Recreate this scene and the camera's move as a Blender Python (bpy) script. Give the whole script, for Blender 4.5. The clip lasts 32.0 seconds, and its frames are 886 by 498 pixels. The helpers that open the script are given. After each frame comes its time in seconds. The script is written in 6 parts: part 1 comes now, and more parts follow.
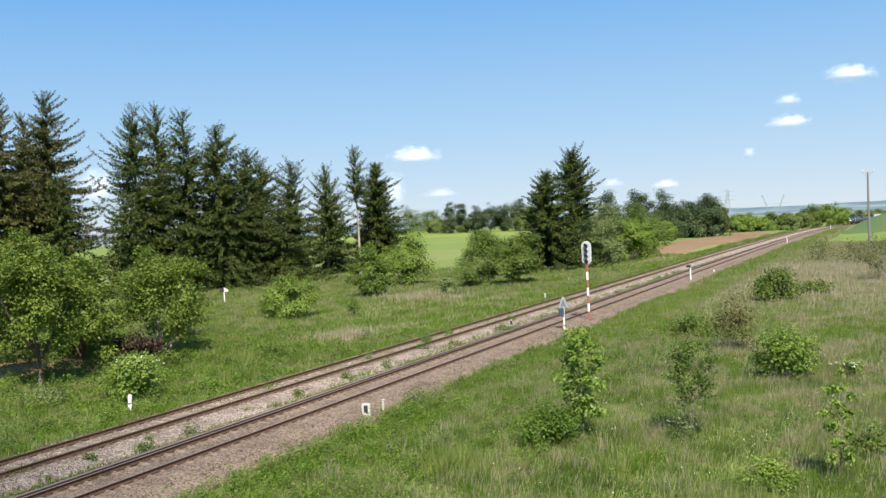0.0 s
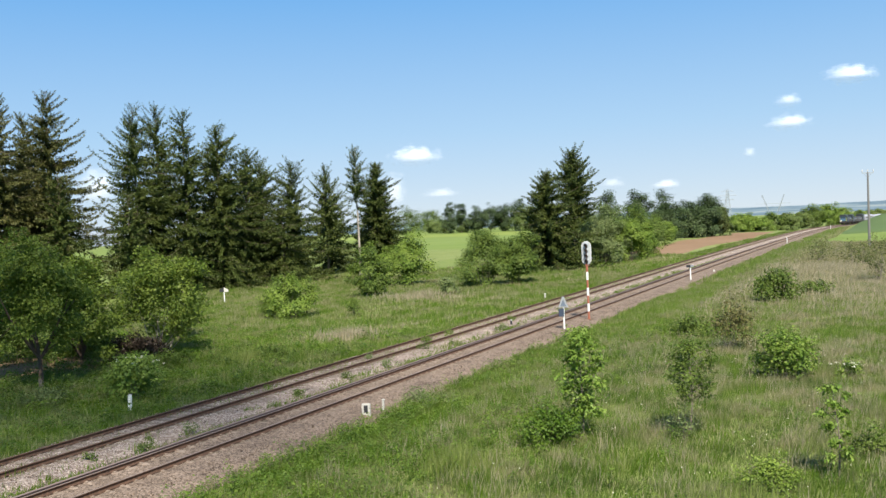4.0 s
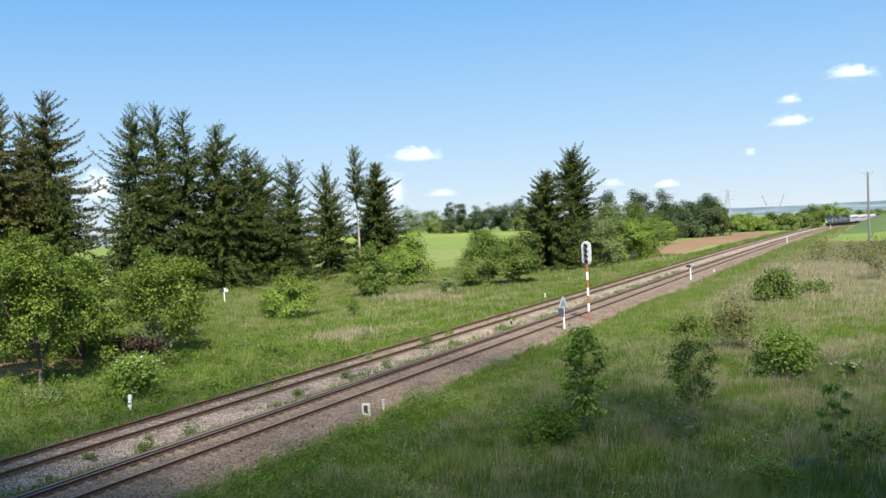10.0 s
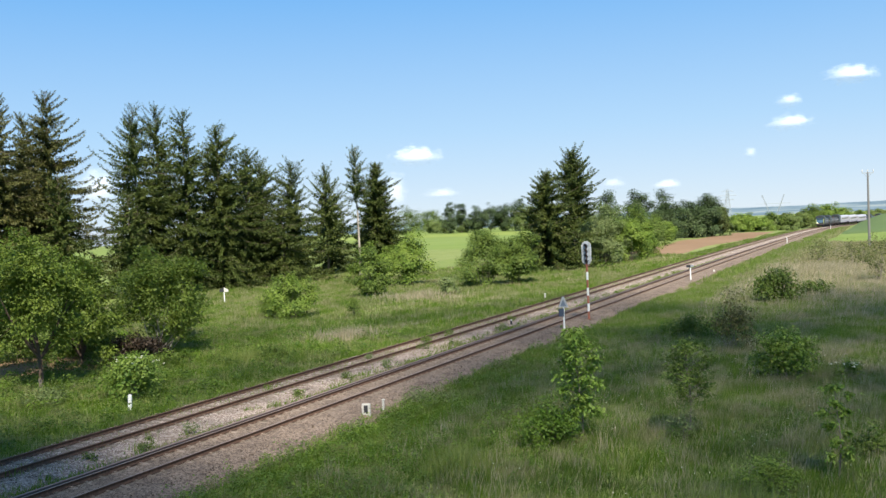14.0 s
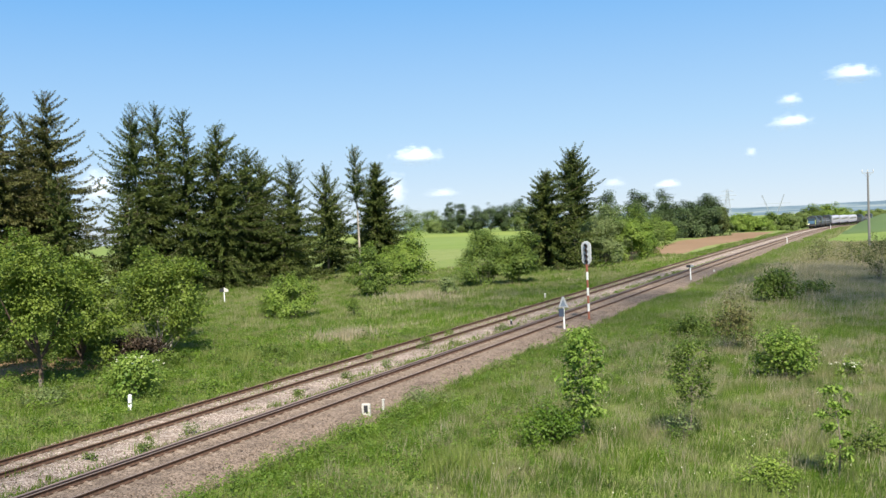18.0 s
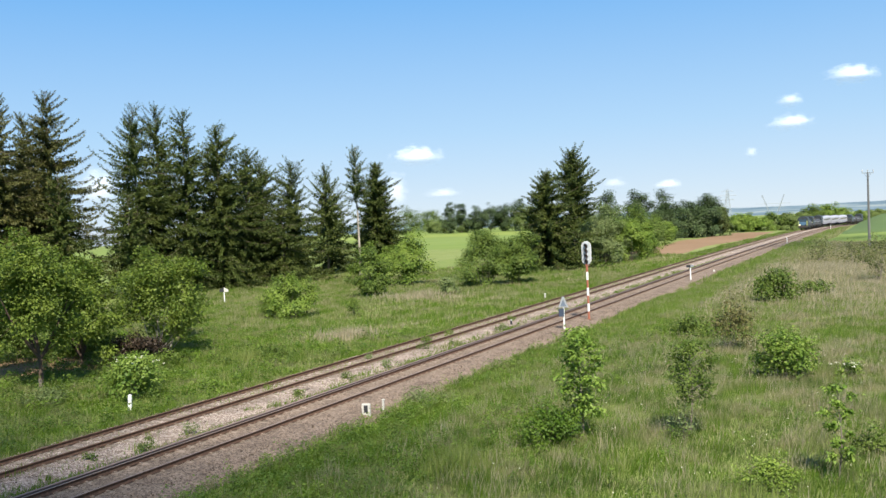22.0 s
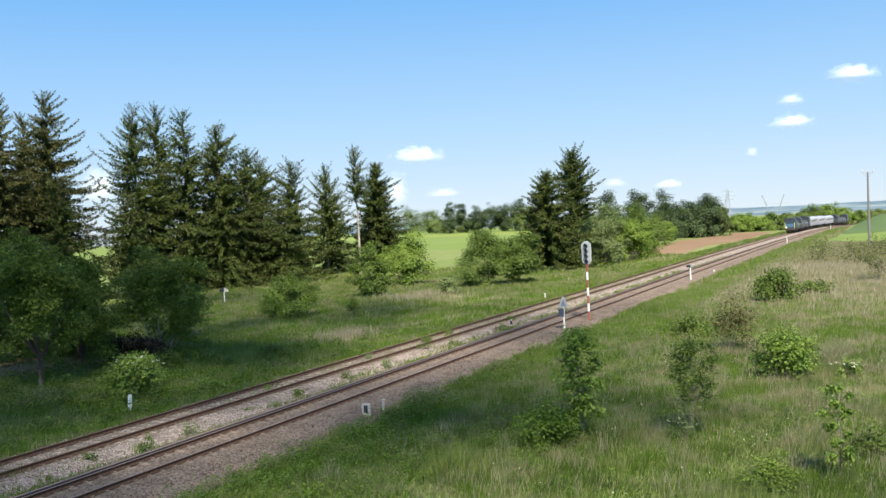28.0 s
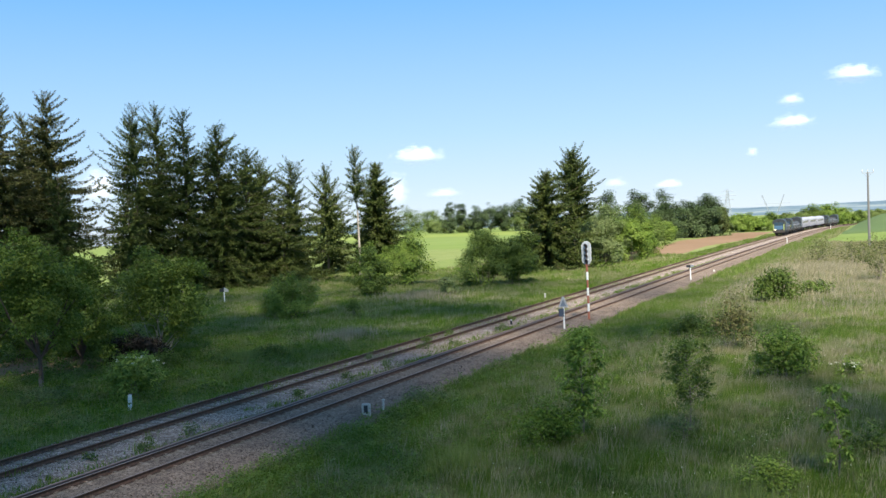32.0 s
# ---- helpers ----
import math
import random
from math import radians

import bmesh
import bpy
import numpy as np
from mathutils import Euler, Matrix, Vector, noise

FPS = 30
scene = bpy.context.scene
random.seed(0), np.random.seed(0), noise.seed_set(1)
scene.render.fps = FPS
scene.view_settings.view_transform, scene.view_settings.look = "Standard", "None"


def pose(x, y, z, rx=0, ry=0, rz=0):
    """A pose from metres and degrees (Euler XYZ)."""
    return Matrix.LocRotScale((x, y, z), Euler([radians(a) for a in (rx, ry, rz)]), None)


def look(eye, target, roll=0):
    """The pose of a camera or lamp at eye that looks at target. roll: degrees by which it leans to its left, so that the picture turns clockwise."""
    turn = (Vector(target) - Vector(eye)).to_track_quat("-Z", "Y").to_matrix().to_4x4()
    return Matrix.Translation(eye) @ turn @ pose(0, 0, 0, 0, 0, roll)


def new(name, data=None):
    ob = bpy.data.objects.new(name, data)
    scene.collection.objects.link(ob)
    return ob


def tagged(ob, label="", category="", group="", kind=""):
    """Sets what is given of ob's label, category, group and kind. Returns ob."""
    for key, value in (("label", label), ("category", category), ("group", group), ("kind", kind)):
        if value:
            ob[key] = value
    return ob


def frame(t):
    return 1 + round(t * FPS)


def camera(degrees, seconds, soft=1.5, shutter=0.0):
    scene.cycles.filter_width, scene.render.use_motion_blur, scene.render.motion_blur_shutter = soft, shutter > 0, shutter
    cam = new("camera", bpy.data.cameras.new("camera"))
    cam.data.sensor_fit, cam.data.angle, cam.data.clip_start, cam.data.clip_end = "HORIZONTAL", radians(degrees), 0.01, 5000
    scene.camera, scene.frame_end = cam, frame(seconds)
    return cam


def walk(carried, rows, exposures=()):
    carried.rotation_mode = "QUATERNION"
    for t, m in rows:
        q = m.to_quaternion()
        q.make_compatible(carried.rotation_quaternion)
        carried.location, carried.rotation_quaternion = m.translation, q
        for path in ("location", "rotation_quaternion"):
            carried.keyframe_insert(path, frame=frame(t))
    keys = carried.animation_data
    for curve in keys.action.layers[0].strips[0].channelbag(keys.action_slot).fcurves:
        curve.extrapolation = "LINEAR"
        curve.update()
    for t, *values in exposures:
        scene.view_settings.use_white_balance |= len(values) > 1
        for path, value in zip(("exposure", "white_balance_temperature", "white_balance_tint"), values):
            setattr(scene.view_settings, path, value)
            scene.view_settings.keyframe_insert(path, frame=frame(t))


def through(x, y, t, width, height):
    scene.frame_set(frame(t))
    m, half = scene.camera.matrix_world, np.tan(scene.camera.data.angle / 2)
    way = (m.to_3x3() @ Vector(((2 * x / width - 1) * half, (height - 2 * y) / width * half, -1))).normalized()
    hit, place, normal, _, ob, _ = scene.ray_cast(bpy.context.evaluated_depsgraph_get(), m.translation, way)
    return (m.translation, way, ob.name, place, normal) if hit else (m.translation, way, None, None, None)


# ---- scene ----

# ---------------------------------------------------------------- camera
cam = camera(50, 32.0, soft=1.5)
EYE = Vector((22.795, 0.0, 7.616))
AIM = EYE + Vector((-43.504, 89.986, -3.148))
walk(cam, [(0, look(EYE, AIM, -2.693)), (32, look(EYE, AIM, -2.693))],
     exposures=[(0, 1.0), (9, 1.0), (10, 1.1), (14, 1.1), (18, 1.1), (22, 1.08), (24, 1.06), (28, 1.15), (32, 1.24)])

# ---------------------------------------------------------------- light
SUN_EL, SUN_DIR = 52.0, Vector((0.55, -0.835, 0)).normalized()
world = bpy.data.worlds.new("sky")
scene.world = world
world.use_nodes = True
wt = world.node_tree
wt.nodes.clear()
sky = wt.nodes.new("ShaderNodeTexSky")
sky.sky_type = "NISHITA"
sky.sun_disc = False
sky.sun_elevation = radians(SUN_EL)
sky.sun_rotation = math.atan2(SUN_DIR.x, SUN_DIR.y)
sky.altitude = 300
sky.air_density, sky.dust_density, sky.ozone_density = 0.8, 0.0, 5.0
bg = wt.nodes.new("ShaderNodeBackground")
bg.inputs["Strength"].default_value = 0.06
wo = wt.nodes.new("ShaderNodeOutputWorld")
# summer haze: paler towards the horizon all round
where = wt.nodes.new("ShaderNodeTexCoord")
split = wt.nodes.new("ShaderNodeSeparateXYZ")
tone = wt.nodes.new("ShaderNodeValToRGB")
stops = [(0.0, (0.655, 0.765, 0.88)), (0.09, (0.44, 0.67, 0.915)), (0.25, (0.16, 0.46, 0.90)), (1.0, (0.19, 0.33, 0.55))]
while len(tone.color_ramp.elements) < len(stops):
    tone.color_ramp.elements.new(0.5)
for e, (at, c) in zip(tone.color_ramp.elements, stops):
    e.position, e.color = at, (*c, 1)
gain = wt.nodes.new("ShaderNodeMix")
gain.data_type, gain.blend_type = "RGBA", "MULTIPLY"
gain.inputs[0].default_value = 1.0
gain.inputs[7].default_value = (8.3, 8.3, 8.3, 1)
haze = wt.nodes.new("ShaderNodeMix")
haze.data_type = "RGBA"
haze.inputs[0].default_value = 0.88
wt.links.new(where.outputs["Generated"], split.inputs[0])
wt.links.new(split.outputs[2], tone.inputs[0])
wt.links.new(tone.outputs[0], gain.inputs[6])
wt.links.new(sky.outputs[0], haze.inputs[6])
wt.links.new(gain.outputs[2], haze.inputs[7])
wt.links.new(haze.outputs[2], bg.inputs[0])
wt.links.new(bg.outputs[0], wo.inputs[0])
sun_data = bpy.data.lights.new("sun", "SUN")
sun_data.energy, sun_data.angle, sun_data.color = 5.0, radians(0.8), (1.0, 0.93, 0.80)
sun = new("sun", sun_data)
to_sun = SUN_DIR * math.cos(radians(SUN_EL)) + Vector((0, 0, math.sin(radians(SUN_EL))))
sun.matrix_world = look(to_sun * 50, (0, 0, 0))


# ---------------------------------------------------------------- materials
class Mat:
    """A node material written step by step."""

    def __init__(self, name):
        self.m = bpy.data.materials.new(name)
        self.m.use_nodes = True
        self.t = self.m.node_tree
        self.t.nodes.clear()
        self.out = self.t.nodes.new("ShaderNodeOutputMaterial")
        self.coord = self.t.nodes.new("ShaderNodeTexCoord")
        self.geo = self.t.nodes.new("ShaderNodeNewGeometry")
        self.info = self.t.nodes.new("ShaderNodeObjectInfo")

    def put(self, socket, value):
        if isinstance(value, bpy.types.NodeSocket):
            self.t.links.new(value, socket)
        elif isinstance(value, (tuple, list)) and len(value) == 3 and socket.type == "RGBA":
            socket.default_value = (*value, 1)
        else:
            socket.default_value = value

    def noise(self, scale, detail=3.0, rough=0.55, world_space=True, stretch=None):
        n = self.t.nodes.new("ShaderNodeTexNoise")
        vec = self.geo.outputs["Position"] if world_space else self.coord.outputs["Object"]
        if stretch:
            mp = self.t.nodes.new("ShaderNodeMapping")
            mp.inputs["Scale"].default_value = stretch
            self.t.links.new(vec, mp.inputs["Vector"])
            vec = mp.outputs[0]
        self.t.links.new(vec, n.inputs["Vector"])
        n.inputs["Scale"].default_value, n.inputs["Detail"].default_value, n.inputs["Roughness"].default_value = scale, detail, rough
        return n.outputs["Fac"]

    def cells(self, scale, world_space=True):
        n = self.t.nodes.new("ShaderNodeTexVoronoi")
        self.t.links.new(self.geo.outputs["Position"] if world_space else self.coord.outputs["Object"], n.inputs["Vector"])
        n.inputs["Scale"].default_value = scale
        return n

    def ramp(self, fac, stops):
        r = self.t.nodes.new("ShaderNodeValToRGB")
        self.put(r.inputs[0], fac)
        els = r.color_ramp.elements
        while len(els) < len(stops):
            els.new(0.5)
        for e, (p, c) in zip(els, stops):
            e.position, e.color = p, (*c, 1) if len(c) == 3 else c
        return r.outputs[0]

    def steps(self, fac, a, b):
        r = self.t.nodes.new("ShaderNodeMapRange")
        self.put(r.inputs[0], fac)
        r.inputs[1].default_value, r.inputs[2].default_value = a, b
        return r.outputs[0]

    def mix(self, fac, a, b, mode="MIX"):
        n = self.t.nodes.new("ShaderNodeMix")
        n.data_type, n.blend_type = "RGBA", mode
        self.put(n.inputs[0], fac)
        self.put(n.inputs[6], a)
        self.put(n.inputs[7], b)
        return n.outputs[2]

    def math(self, op, a, b=0.0):
        n = self.t.nodes.new("ShaderNodeMath")
        n.operation = op
        self.put(n.inputs[0], a)
        self.put(n.inputs[1], b)
        return n.outputs[0]

    def bump(self, height, strength=0.4, dist=0.02):
        n = self.t.nodes.new("ShaderNodeBump")
        n.inputs["Strength"].default_value, n.inputs["Distance"].default_value = strength, dist
        self.put(n.inputs["Height"], height)
        return n.outputs[0]

    def surface(self, color, rough=0.7, metal=0.0, normal=None, spec=0.5):
        p = self.t.nodes.new("ShaderNodeBsdfPrincipled")
        self.put(p.inputs["Base Color"], color)
        self.put(p.inputs["Roughness"], rough)
        p.inputs["Metallic"].default_value = metal
        p.inputs["Specular IOR Level"].default_value = spec
        if normal is not None:
            self.put(p.inputs["Normal"], normal)
        self.last = p
        self.t.links.new(p.outputs[0], self.out.inputs[0])
        return self.m

    def leafy(self, color, through=0.35, rough=0.55):
        """A thin leaf: some of the light passes through it."""
        self.surface(color, rough, spec=0.3)
        tr = self.t.nodes.new("ShaderNodeBsdfTranslucent")
        self.put(tr.inputs[0], color)
        mx = self.t.nodes.new("ShaderNodeMixShader")
        mx.inputs[0].default_value = through
        self.t.links.new(self.last.outputs[0], mx.inputs[1])
        self.t.links.new(tr.outputs[0], mx.inputs[2])
        self.t.links.new(mx.outputs[0], self.out.inputs[0])
        return self.m

    @property
    def island(self):
        return self.geo.outputs["Random Per Island"]

    @property
    def chance(self):
        return self.info.outputs["Random"]


def leaf_mat(name, dark, mid, light, through=0.35, patch=1.1, even=0.5):
    m = Mat(name)
    c = m.ramp(m.island, [(0.0, dark), (0.5, mid), (1.0, light)])
    c2 = m.ramp(m.noise(patch, 2.0), [(0.35, dark), (0.65, light)])
    return m.leafy(m.mix(even, c, c2), through)


def painted(name, color, rough=0.45, metal=0.0, wear=0.25, scale=6.0):
    m = Mat(name)
    n = m.noise(scale, 5.0, 0.65, False)
    dirt = tuple(v * 0.45 + 0.03 for v in color)
    c = m.mix(m.math("MULTIPLY", m.steps(n, 0.45, 0.75), wear), color, dirt)
    return m.surface(c, m.steps(m.noise(scale * 3, 3, 0.5, False), -1.2, 1.6) if rough is None else rough, metal, m.bump(n, 0.08, 0.01))


def make_ground_mat():
    m = Mat("meadow_soil")
    big = m.noise(0.035, 4.0, 0.6)
    mid = m.noise(0.35, 4.0, 0.6)
    fine = m.noise(6.0, 5.0, 0.7)
    c = m.ramp(big, [(0.32, (0.115, 0.17, 0.034)), (0.5, (0.17, 0.21, 0.058)), (0.68, (0.24, 0.235, 0.10))])
    c = m.mix(0.45, c, m.ramp(mid, [(0.3, (0.10, 0.155, 0.028)), (0.7, (0.24, 0.25, 0.095))]))
    c = m.mix(m.math("MULTIPLY", fine, 0.5), c, (0.055, 0.085, 0.018))
    return m.surface(c, 0.9, 0.0, m.bump(fine, 0.5, 0.06), spec=0.15)


def field_mat(name, a, b, rowscale=0.0):
    m = Mat(name)
    big = m.noise(0.02, 4.0, 0.6)
    fine = m.noise(1.2, 5.0, 0.7, True, (1, 0.3, 1))
    c = m.mix(m.steps(big, 0.3, 0.7), a, b)
    c = m.mix(m.math("MULTIPLY", fine, 0.5), c, tuple(v * 0.6 for v in a))
    return m.surface(c, 0.9, 0.0, m.bump(fine, 0.6, 0.1), spec=0.15)


def grass_mat():
    m = Mat("grass_blades")
    big = m.noise(0.06, 3.0, 0.6)
    mid = m.noise(0.5, 3.0, 0.6)
    sx = m.t.nodes.new("ShaderNodeSeparateXYZ")
    m.t.links.new(m.geo.outputs["Position"], sx.inputs[0])
    x, y = sx.outputs[0], sx.outputs[1]
    green = m.ramp(m.island, [(0.0, (0.074, 0.143, 0.009)), (0.55, (0.118, 0.207, 0.016)), (0.9, (0.172, 0.245, 0.032)), (1.0, (0.28, 0.29, 0.11))])
    dry = m.ramp(m.island, [(0.0, (0.195, 0.205, 0.078)), (0.35, (0.27, 0.25, 0.12)), (0.7, (0.355, 0.308, 0.182)), (1.0, (0.45, 0.39, 0.275))])
    pale = m.ramp(m.island, [(0.0, (0.125, 0.20, 0.026)), (0.6, (0.185, 0.262, 0.045)), (1.0, (0.30, 0.31, 0.13))])
    green = m.mix(m.math("MULTIPLY", m.math("MULTIPLY", m.steps(y, 42.0, 75.0), m.steps(x, 0.0, 2.0)), 0.7), green, pale)
    rank = m.ramp(m.island, [(0.0, (0.038, 0.078, 0.012)), (0.6, (0.062, 0.112, 0.02)), (1.0, (0.15, 0.17, 0.07))])
    rank_at = m.math("MULTIPLY", m.math("MULTIPLY", m.steps(m.noise(0.28, 4.0, 0.65), 0.42, 0.62), m.steps(x, 6.0, 9.0)), m.steps(y, 70.0, 45.0))
    green = m.mix(m.math("MULTIPLY", rank_at, 0.7), green, rank)
    # drier in the open field and farther off, lush beside the line
    edge = m.math("ADD", x, m.math("MULTIPLY", m.math("SUBTRACT", m.noise(0.13, 3.0, 0.6), 0.5), 9.0))
    open_field = m.math("MULTIPLY", m.math("MULTIPLY", m.steps(edge, 5.5, 13.0), m.steps(y, 24.0, 90.0)), 0.5)
    open_field = m.math("ADD", open_field, m.math("MULTIPLY", m.math("MULTIPLY", m.steps(edge, 5.5, 11.0), m.steps(y, 88.0, 115.0)), 0.9))
    open_field = m.math("ADD", open_field, m.math("MULTIPLY", m.math("MULTIPLY", m.steps(x, -8.0, -12.0), m.steps(y, 48.0, 75.0)), 0.32))
    d = m.math("ADD", m.math("MULTIPLY", open_field, 0.75), m.math("MULTIPLY", m.steps(mid, 0.42, 0.60), 0.85))
    d = m.math("ADD", d, m.math("MULTIPLY", m.steps(big, 0.4, 0.7), 0.35))
    d = m.math("SUBTRACT", d, m.math("ADD", 0.33, m.math("MULTIPLY", m.math("MULTIPLY", m.steps(edge, 7.5, 4.8), m.steps(x, 0.0, 2.0)), 0.12)))
    cl = m.t.nodes.new("ShaderNodeClamp")
    m.put(cl.inputs[0], d)
    return m.leafy(m.mix(cl.outputs[0], green, dry), 0.5, 0.6)


def ballast_mat(name, a, b, c3):
    m = Mat(name)
    v = m.cells(18.0)
    g = m.t.nodes.new("ShaderNodeSeparateColor")
    m.t.links.new(v.outputs["Color"], g.inputs[0])
    c = m.ramp(g.outputs[0], [(0.0, a), (0.5, b), (1.0, c3)])
    stain = m.noise(0.7, 4.0, 0.6)
    c = m.mix(m.math("MULTIPLY", m.steps(stain, 0.45, 0.7), 0.45), c, tuple(u * 0.55 for u in a))
    h = m.math("SUBTRACT", 1.0, v.outputs["Distance"])
    return m.surface(c, 0.92, 0.0, m.bump(h, 0.9, 0.04), spec=0.2)


GROUND = make_ground_mat()
GRASS = grass_mat()
CROP = field_mat("young_crop", (0.125, 0.18, 0.035), (0.175, 0.22, 0.06))
CROP_PALE = field_mat("ripening_crop", (0.17, 0.215, 0.045), (0.21, 0.25, 0.065))
CROP_DULL = field_mat("grain_crop", (0.075, 0.115, 0.04), (0.10, 0.14, 0.052))
PLOUGHED = field_mat("bare_earth", (0.18, 0.112, 0.064), (0.25, 0.165, 0.10))
BALLAST_MAIN = ballast_mat("grey_ballast", (0.078, 0.056, 0.042), (0.172, 0.128, 0.098), (0.29, 0.222, 0.176))
BALLAST_OLD = ballast_mat("pale_ballast", (0.12, 0.088, 0.07), (0.245, 0.19, 0.158), (0.46, 0.39, 0.34))
SPRUCE = leaf_mat("spruce_needles", (0.044, 0.068, 0.015), (0.078, 0.111, 0.025), (0.128, 0.154, 0.037), 0.36, 0.25)
SPRUCE_BROWN = leaf_mat("olive_spruce_needles", (0.058, 0.069, 0.018), (0.105, 0.115, 0.032), (0.165, 0.16, 0.054), 0.36, 0.25)
PINE = leaf_mat("pine_needles", (0.026, 0.046, 0.014), (0.044, 0.074, 0.022), (0.068, 0.103, 0.032), 0.2, 0.3)
FRUIT_LEAF = leaf_mat("fruit_tree_leaves", (0.065, 0.115, 0.012), (0.125, 0.19, 0.022), (0.21, 0.265, 0.045), 0.42, 1.1, 0.65)
BUSH_LEAF = leaf_mat("bush_leaves", (0.05, 0.092, 0.012), (0.098, 0.158, 0.022), (0.16, 0.215, 0.04), 0.4, 1.1, 0.65)
FRESH_LEAF = leaf_mat("fresh_leaves", (0.084, 0.149, 0.015), (0.155, 0.241, 0.029), (0.257, 0.339, 0.063), 0.4, 0.8, 0.75)
GREY_LEAF = leaf_mat("willow_leaves", (0.089, 0.128, 0.037), (0.152, 0.201, 0.067), (0.228, 0.275, 0.110), 0.38, 0.8, 0.75)
RED_LEAF = leaf_mat("reddish_leaves", (0.06, 0.062, 0.02), (0.125, 0.12, 0.038), (0.20, 0.175, 0.065))
SAPLING_LEAF = leaf_mat("sapling_leaves", (0.075, 0.15, 0.015), (0.15, 0.255, 0.03), (0.28, 0.37, 0.08), 0.42, 2.5)
ELDER_LEAF = leaf_mat("elder_leaves", (0.065, 0.13, 0.014), (0.14, 0.235, 0.028), (0.26, 0.335, 0.07), 0.4)
OLIVE_LEAF = leaf_mat("olive_leaves", (0.06, 0.078, 0.02), (0.11, 0.135, 0.036), (0.175, 0.195, 0.06), 0.4)
# brown dead twigs, their colour darkened to hold the fruit trees' shade
BRUSH = leaf_mat("shaded_brushwood", (0.012, 0.009, 0.007), (0.028, 0.02, 0.013), (0.065, 0.042, 0.025), 0.1)
WEED_LEAF = leaf_mat("weed_leaves", (0.055, 0.112, 0.009), (0.10, 0.18, 0.015), (0.165, 0.24, 0.033), 0.4, 0.8, 0.75)
BLOSSOM = leaf_mat("cream_blossom", (0.52, 0.50, 0.36), (0.66, 0.64, 0.50), (0.78, 0.77, 0.66), 0.3)
TALL_GRASS = leaf_mat("tall_pale_grass", (0.15, 0.21, 0.035), (0.22, 0.28, 0.06), (0.33, 0.36, 0.13), 0.5)
STALK = leaf_mat("dry_stalks", (0.26, 0.23, 0.13), (0.38, 0.32, 0.21), (0.50, 0.43, 0.32), 0.4)
FAR_LEAF = leaf_mat("far_leaves", (0.09, 0.13, 0.03), (0.125, 0.175, 0.043), (0.17, 0.215, 0.06), 0.3, 0.15)


def bark_mat(name, a, b):
    m = Mat(name)
    n = m.noise(5.0, 5.0, 0.7, False, (1, 1, 0.2))
    return m.surface(m.mix(n, a, b), 0.9, 0.0, m.bump(n, 0.6, 0.03), spec=0.2)


BARK = bark_mat("dark_bark", (0.05, 0.038, 0.028), (0.15, 0.12, 0.09))
BARK_BROWN = bark_mat("brown_bark", (0.055, 0.036, 0.026), (0.15, 0.105, 0.08))
BARK_PALE = bark_mat("pale_bark", (0.20, 0.17, 0.14), (0.42, 0.38, 0.33))
BARK_GREY = bark_mat("grey_bark", (0.13, 0.11, 0.09), (0.26, 0.22, 0.19))


def rail_mat():
    m = Mat("rusty_rail")
    n = m.noise(9.0, 5.0, 0.65)
    return m.surface(m.ramp(n, [(0.3, (0.045, 0.026, 0.018)), (0.7, (0.13, 0.072, 0.045))]), 0.75, 0.0, m.bump(n, 0.2, 0.004), spec=0.3)


RAIL = rail_mat()
RAIL_TOP = painted("worn_rail_head", (0.20, 0.15, 0.125), 0.55, 0.25, 0.5, 1.5)


SPARE = painted("worn_brown_steel", (0.17, 0.125, 0.112), 0.75, 0.0, 0.4, 2.0)


def sleeper_mat(name, a, b):
    m = Mat(name)
    n = m.noise(7.0, 5.0, 0.7, False)
    c = m.mix(n, a, b)
    c = m.mix(m.math("MULTIPLY", m.chance, 0.4), c, tuple(v * 0.55 for v in a))
    return m.surface(c, 0.9, 0.0, m.bump(n, 0.4, 0.01), spec=0.2)


CONCRETE_SLEEPER = sleeper_mat("concrete_sleeper", (0.20, 0.155, 0.122), (0.32, 0.25, 0.2))
WOOD_SLEEPER = sleeper_mat("old_sleeper", (0.12, 0.09, 0.07), (0.27, 0.22, 0.17))
WHITE = painted("white_paint", (0.78, 0.78, 0.76), 0.5, 0.0, 0.35)
BLACK = painted("black_paint", (0.025, 0.025, 0.028), 0.5, 0.0, 0.2)
RED = painted("faded_red_paint", (0.30, 0.10, 0.06), 0.55, 0.0, 0.5)
GREY = painted("grey_paint", (0.36, 0.38, 0.40), 0.5, 0.0, 0.35)
RUST = painted("rusty_steel", (0.17, 0.085, 0.05), 0.8, 0.0, 0.5)
BLUE_GREY = painted("blue_grey_board", (0.13, 0.165, 0.22), 0.5, 0.0, 0.3)
NAVY = painted("dark_blue_board", (0.035, 0.05, 0.085), 0.5, 0.0, 0.3)
LAMP_CASE = painted("dark_grey_casing", (0.12, 0.13, 0.14), 0.55, 0.0, 0.3)
CONCRETE = painted("weathered_concrete", (0.48, 0.46, 0.42), 0.85, 0.0, 0.5)
WOOD_POLE = painted("weathered_pole", (0.15, 0.145, 0.14), 0.85, 0.0, 0.5)
GALV = painted("galvanised_steel", (0.42, 0.44, 0.46), 0.5, 0.6, 0.3)


